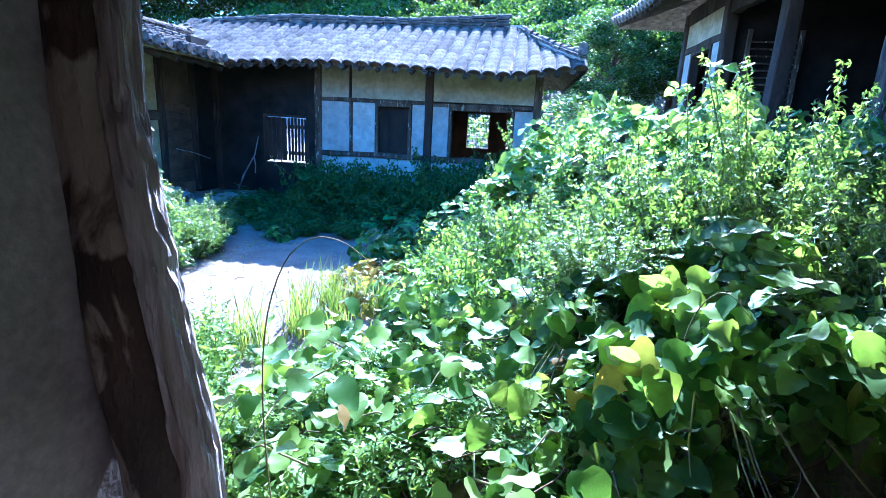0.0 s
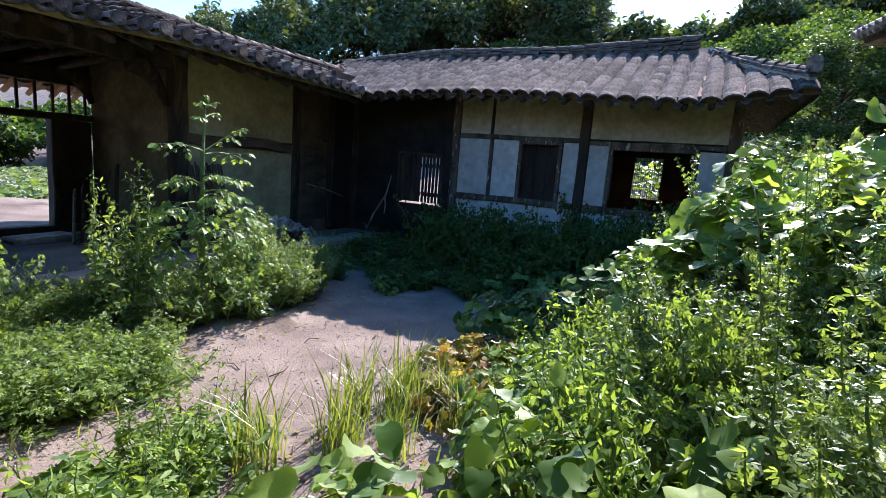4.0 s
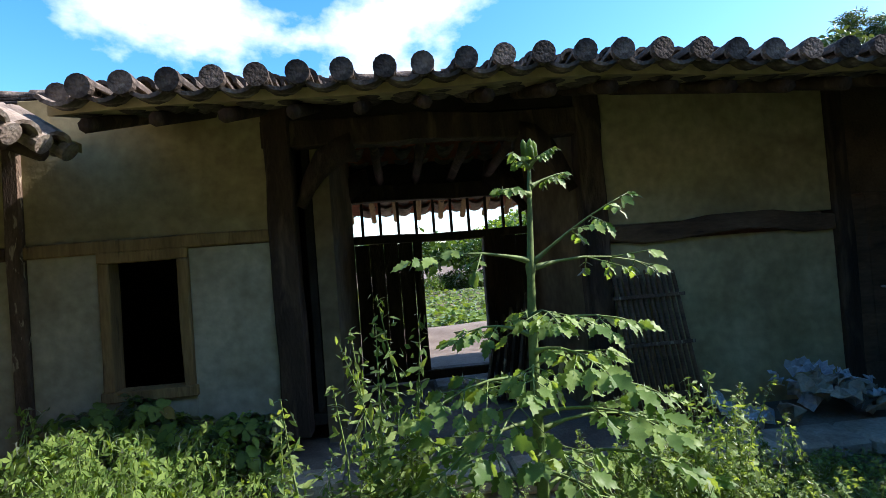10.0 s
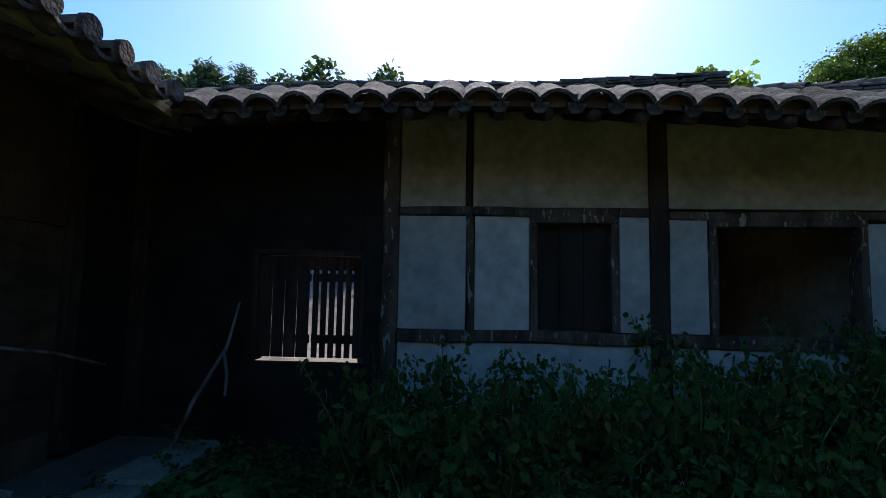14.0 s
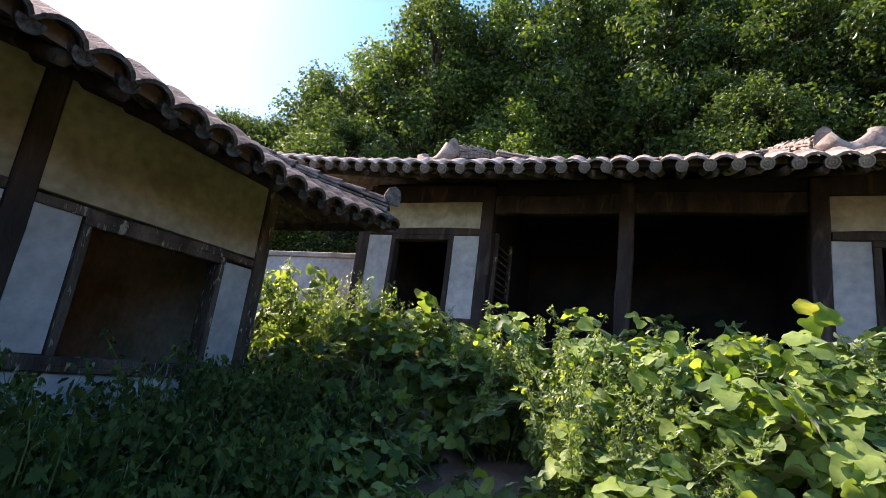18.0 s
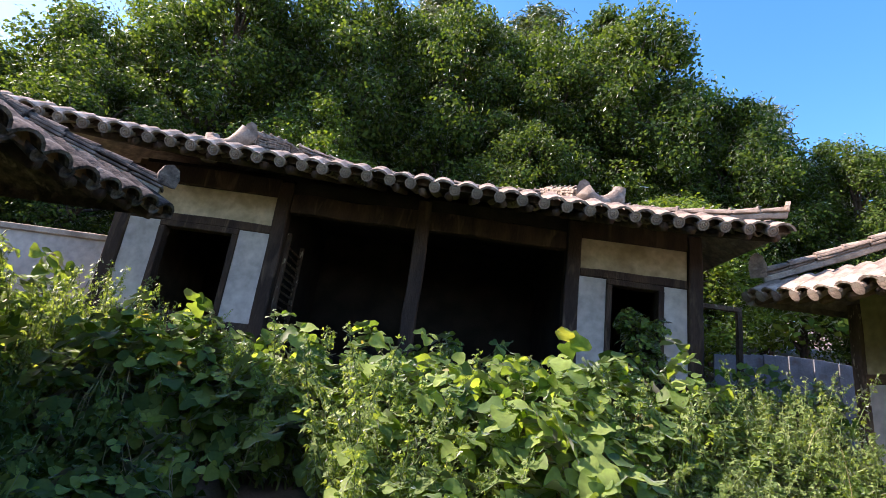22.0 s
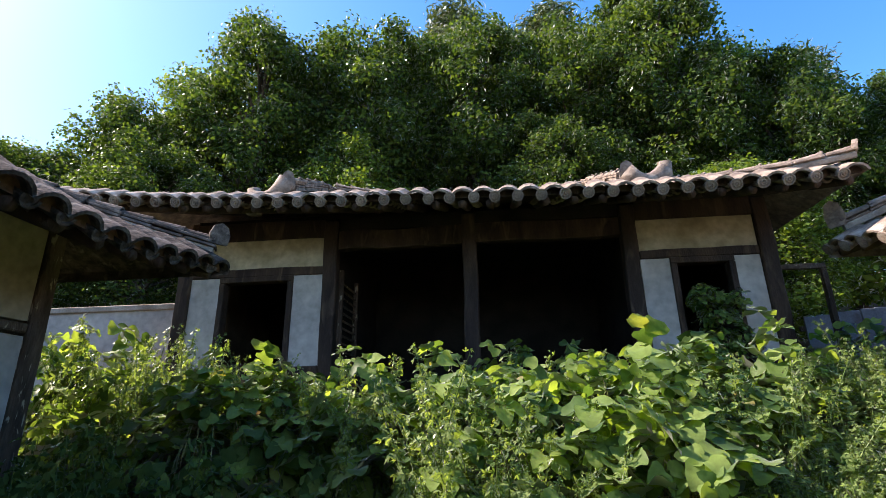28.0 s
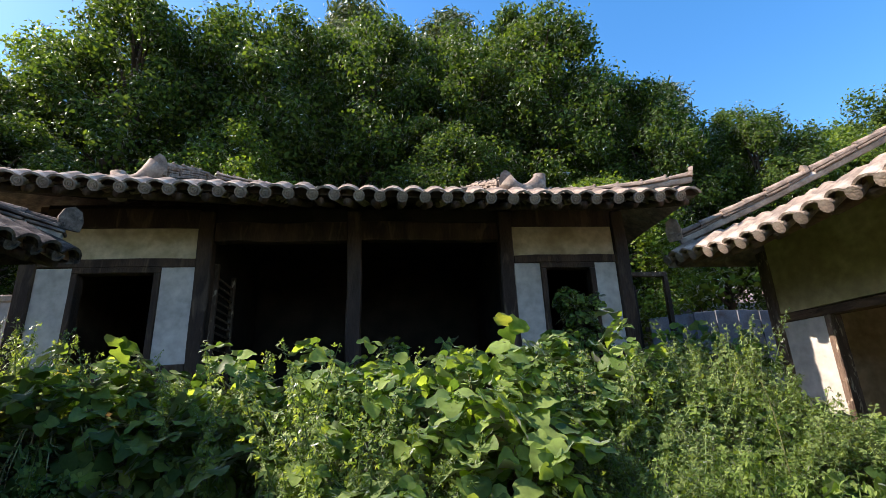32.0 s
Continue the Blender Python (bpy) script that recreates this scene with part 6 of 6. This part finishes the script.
for cx, cy, cz, n in ((4.6, 3.15, 0.55, 46), (4.9, 4.35, 0.75, 46), (3.9, 2.75, 0.35, 40), (4.2, 4.2, 0.8, 46), (3.3, 3.7, 0.7, 40)):
    vine = thing("kudzu_vine", (cx, cy, 0), "creeping kudzu runner with large single green leaves", "vine", "kudzu on the bank")
    bm = bmesh.new()
    pts = [Vector((cx + 0.5 * math.cos(a * 0.9) * (0.3 + a * 0.14), cy + 0.5 * math.sin(a * 0.9) * (0.3 + a * 0.14), max(0.05, cz - 0.1 + 0.08 * math.sin(a * 2)))) for a in range(8)]
    add_tube(bm, pts, 0.006, 5)
    part("runner", bm, VINE, vine, smooth=True)
    for k in range(n):
        p = pts[rng.randrange(8)] + Vector((rng.gauss(0, 0.16), rng.gauss(0, 0.16), rng.uniform(0.0, 0.3)))
        leaf_object(vine, one_leaf, p, Euler((rng.uniform(-0.9, 0.5), rng.uniform(-0.6, 0.6), rng.uniform(0, 6.3))), rng.uniform(0.1, 0.18), KUDZU)
for shoot in ([(5.5, 3.15, 0.1), (5.52, 3.1, 0.8), (5.6, 3.15, 1.3), (5.65, 3.25, 1.6), (5.66, 3.36, 1.71), (5.64, 3.46, 1.7), (5.6, 3.54, 1.62)],
              [(5.0, 4.7, 0.6), (5.03, 4.72, 1.24), (4.99, 4.78, 1.4), (5.02, 4.86, 1.48), (5.09, 4.94, 1.38)],
              [(3.2, 4.2, 1.0), (3.1, 4.1, 1.7), (2.95, 4.05, 1.95), (2.8, 4.0, 1.9), (2.7, 3.95, 1.75)],
              [(0.9, 4.6, 1.4), (0.85, 4.5, 2.0), (0.7, 4.45, 2.12), (0.55, 4.4, 2.08)]):
    shoot = smooth_line(shoot)
    ten = thing("vine_tendril", shoot[0], "long pale vine shoot arching over the leaves", "vine", "vine shoots")
    tube_part("shoot", shoot, [0.0035 - 0.002 * k / (len(shoot) - 1) for k in range(len(shoot))], VINE, ten, 6)

# dead stems under the kudzu by the open bay
tangle = thing("dry_vine", (4.9, 4.0, 0.2), "tangle of dry brown vine stems under the kudzu", "vine")
bm = bmesh.new()
for k in range(60):
    x, y, a, L = rng.uniform(4.2, 5.3), rng.uniform(2.8, 5.6), rng.uniform(0, 6.3), rng.uniform(0.3, 0.8)
    z = ground_z(x, y) + rng.uniform(0.05, 0.26)
    add_tube(bm, smooth_line([(x, y, z - 0.15), (x + 0.3 * L * math.cos(a), y + 0.3 * L * math.sin(a), z + 0.06), (x + 0.7 * L * math.cos(a + 0.4), y + 0.7 * L * math.sin(a + 0.4), z + rng.uniform(-0.05, 0.15)), (x + L * math.cos(a), y + L * math.sin(a), z - 0.05)]), 0.0035, 4, caps=False)
tagged(part("stem", bm, WOOD_BEAM, tangle, smooth=True), kind="stuff")

# dry sticks leaning by the slatted door
sticks = thing("dead_branch", (-3.5, -1.6, 0.2), "bleached forked dead branch leaning beside the slatted door", "branch")
tube_part("limb", [(-3.3, -2.35, 0.06), (-3.45, -2.12, 0.75), (-3.6, -1.92, 1.2), (-3.68, -1.86, 1.6)], [0.022, 0.02, 0.016, 0.008], WOOD_SILVER, sticks, 7, 0.3)
tube_part("limb", [(-3.58, -1.94, 1.16), (-3.5, -1.86, 0.98), (-3.44, -1.84, 0.8)], [0.016, 0.014, 0.01], WOOD_SILVER, sticks, 6, 0.3)
rod = thing("wooden_rod", (-2.6, -2.85, 0.9), "thin wooden rod tied across the plank door", "rod")
tube_part("shaft", [(-2.3, -2.9, 1.32), (-2.8, -2.86, 1.22), (-3.2, -2.75, 1.08)], [0.012, 0.012, 0.01], WOOD_SILVER, rod, 6)

# boards and a reed mat leaning by the passage
boards = thing("stacked_boards", (0.75, -3.6, 0.35), "old planks and a frame leaning in the passage", "boards")
for k in range(6):
    bm = bmesh.new()
    add_box(bm, (-0.09, -0.015, 0), (0.09, 0.015, 1.25 - 0.08 * k), 0.004)
    bmesh.ops.transform(bm, matrix=pose(0.95 + 0.06 * k, -3.55 - 0.1 * k, 0.35, -6, -22 - 2 * k, 70), verts=bm.verts)
    part("plank", bm, WOOD_GREY if k % 2 else WOOD_DARK, boards)
mat_thing = thing("reed_screen", (-0.15, -2.75, 0.36), "dark reed screen leaning against the gatehouse wall", "screen")
for k in range(12):
    x = -0.33 + k * 0.05
    tube_part("reed", [(x - 0.03, -2.62, 0.36), (x, -2.93, 1.62 + 0.03 * math.sin(k * 3))], [0.02, 0.018], WOOD_BEAM, mat_thing, 6, 0.2)
for z in (0.6, 1.0, 1.4):
    y = -2.62 - 0.31 * (z - 0.36) / 1.26 + 0.03
    box_part("binding", (-0.38, y, z), (0.28, y + 0.012, z + 0.03), WOOD_GREY, mat_thing, 0.002)

# heap of torn plastic
heap = thing("rubbish_heap", (-1.4, -2.6, 0.36), "heap of torn pale plastic and rags at the wall foot", "rubbish")
rng = random.Random(5)
for k in range(34):
    bm = bmesh.new()
    bmesh.ops.create_grid(bm, x_segments=5, y_segments=4, size=0.5)
    sx, sy = rng.uniform(0.12, 0.3), rng.uniform(0.08, 0.2)
    seed = k * 3.7
    for vv in bm.verts:
        vv.co = Vector((vv.co.x * sx, vv.co.y * sy, 0.09 * noise.noise(Vector((vv.co.x * 4 + seed, vv.co.y * 4, seed)))))
    x, y = rng.gauss(-1.4, 0.33), rng.uniform(-2.85, -2.3)
    z = 0.42 + max(0, 0.36 - 0.55 * abs(x + 1.4)) * rng.uniform(0.2, 1.0)
    bmesh.ops.transform(bm, matrix=pose(x, y, z, rng.uniform(-50, 50), rng.uniform(-50, 50), rng.uniform(0, 360)), verts=bm.verts)
    bmesh.ops.solidify(bm, geom=bm.faces[:], thickness=0.004)
    part("plastic_scrap", bm, PLASTIC if k % 3 else CEMENT, heap)

# twigs, fallen leaves and straw on the yard
rng = random.Random(8)
for k in range(16):
    x, y, a = rng.uniform(0.6, 3.2), rng.uniform(-0.3, 2.2), rng.uniform(0, 6.3)
    if off_path(x, y) < 0.05:
        continue
    tw = thing("twig", (x, y, 0.01), "dry dark twig lying on the packed clay", "twig", "twigs in the yard")
    L = rng.uniform(0.12, 0.4)
    z = ground_z(x, y) + 0.012
    tube_part("stem", [(x, y, z), (x + 0.5 * L * math.cos(a), y + 0.5 * L * math.sin(a), z + 0.012), (x + L * math.cos(a + 0.4), y + L * math.sin(a + 0.4), z)], [0.006, 0.005, 0.003], WOOD_BEAM, tw, 5)
lrng = np.random.default_rng(3)
n = 7000
px, py = lrng.uniform(-1.6, 4.6, n), lrng.uniform(-1.0, 2.9, n)
size = lrng.uniform(0.003, 0.011, n)
stone_v = np.array([(1, 0, 0), (-1, 0, 0), (0, 1, 0), (0, -1, 0), (0, 0, 0.8), (0, 0, -0.8)])
stone_f = np.array([(0, 2, 4), (2, 1, 4), (1, 3, 4), (3, 0, 4)])
spin = lrng.uniform(0, 6.3, n)
turn = np.stack([np.cos(spin), -np.sin(spin), np.sin(spin), np.cos(spin)], 1).reshape(n, 2, 2)
verts = np.tile(stone_v, (n, 1, 1)) * size[:, None, None] * lrng.uniform(0.6, 1.4, (n, 1, 3))
verts[:, :, :2] = np.einsum("nij,nkj->nki", turn, verts[:, :, :2])
verts += np.stack([px, py, [ground_z(a, b) + 0.002 for a, b in zip(px, py)]], 1)[:, None, :]
gravel = new("gravel", raw_mesh("gravel", verts.reshape(-1, 3), (stone_f[None] + 6 * np.arange(n)[:, None, None]).reshape(-1, 3), STONE))
tagged(gravel, "fine pale gravel trodden into the clay yard", "gravel", kind="stuff")
n = 1500
lx, ly = np.concatenate([lrng.normal(1.5, 0.45, 700), lrng.uniform(-2.6, 3.2, n - 700)]), np.concatenate([lrng.normal(2.15, 0.35, 700), lrng.normal(-0.35, 0.35, (n - 700) // 2), lrng.normal(2.3, 0.4, n - 700 - (n - 700) // 2)])
pos = np.stack([lx, ly, [ground_z(a, b) + c for a, b, c in zip(lx, ly, lrng.uniform(0.008, 0.04, n))]], 1)
litter = new("fallen_leaves", leaves_mesh("fallen_leaves", "oval", pos, frames_from(pos, np.tile([0, 0, 1.0], (n, 1)), 0.3, lrng.uniform(0.02, 0.055, n), lrng, 0.5), KUDZU_DRY))
tagged(litter, "dry brown leaves scattered along the yard edges", "leaves", kind="stuff")
n = 2600
sx_, sy_ = lrng.uniform(-3.4, 5.2, n), lrng.uniform(-2.1, 3.2, n)
keep = [(b > 2.3) or (b < -1.0 and a > -0.5) or (a > 3.4) for a, b in zip(sx_, sy_)]
sx_, sy_ = sx_[keep], sy_[keep]
pos = np.stack([sx_, sy_, [ground_z(a, b) for a, b in zip(sx_, sy_)]], 1)
out = np.stack([lrng.normal(0, 1, len(sx_)), lrng.normal(0, 1, len(sx_)), np.full(len(sx_), 0.1)], 1)
rot = frames_from(pos, out, 0.0, lrng.uniform(0.06, 0.2, len(sx_)), lrng, 0.2)
rot[:, :, 1] = np.abs(rot[:, :, 1]) * [0.4, 0.4, 1.4]
turf = new("short_grass", leaves_mesh("short_grass", "blade", pos, rot * [0.3, 1, 1], GRASS))
tagged(turf, "short rough grass along the yard edges", "grass", kind="stuff")
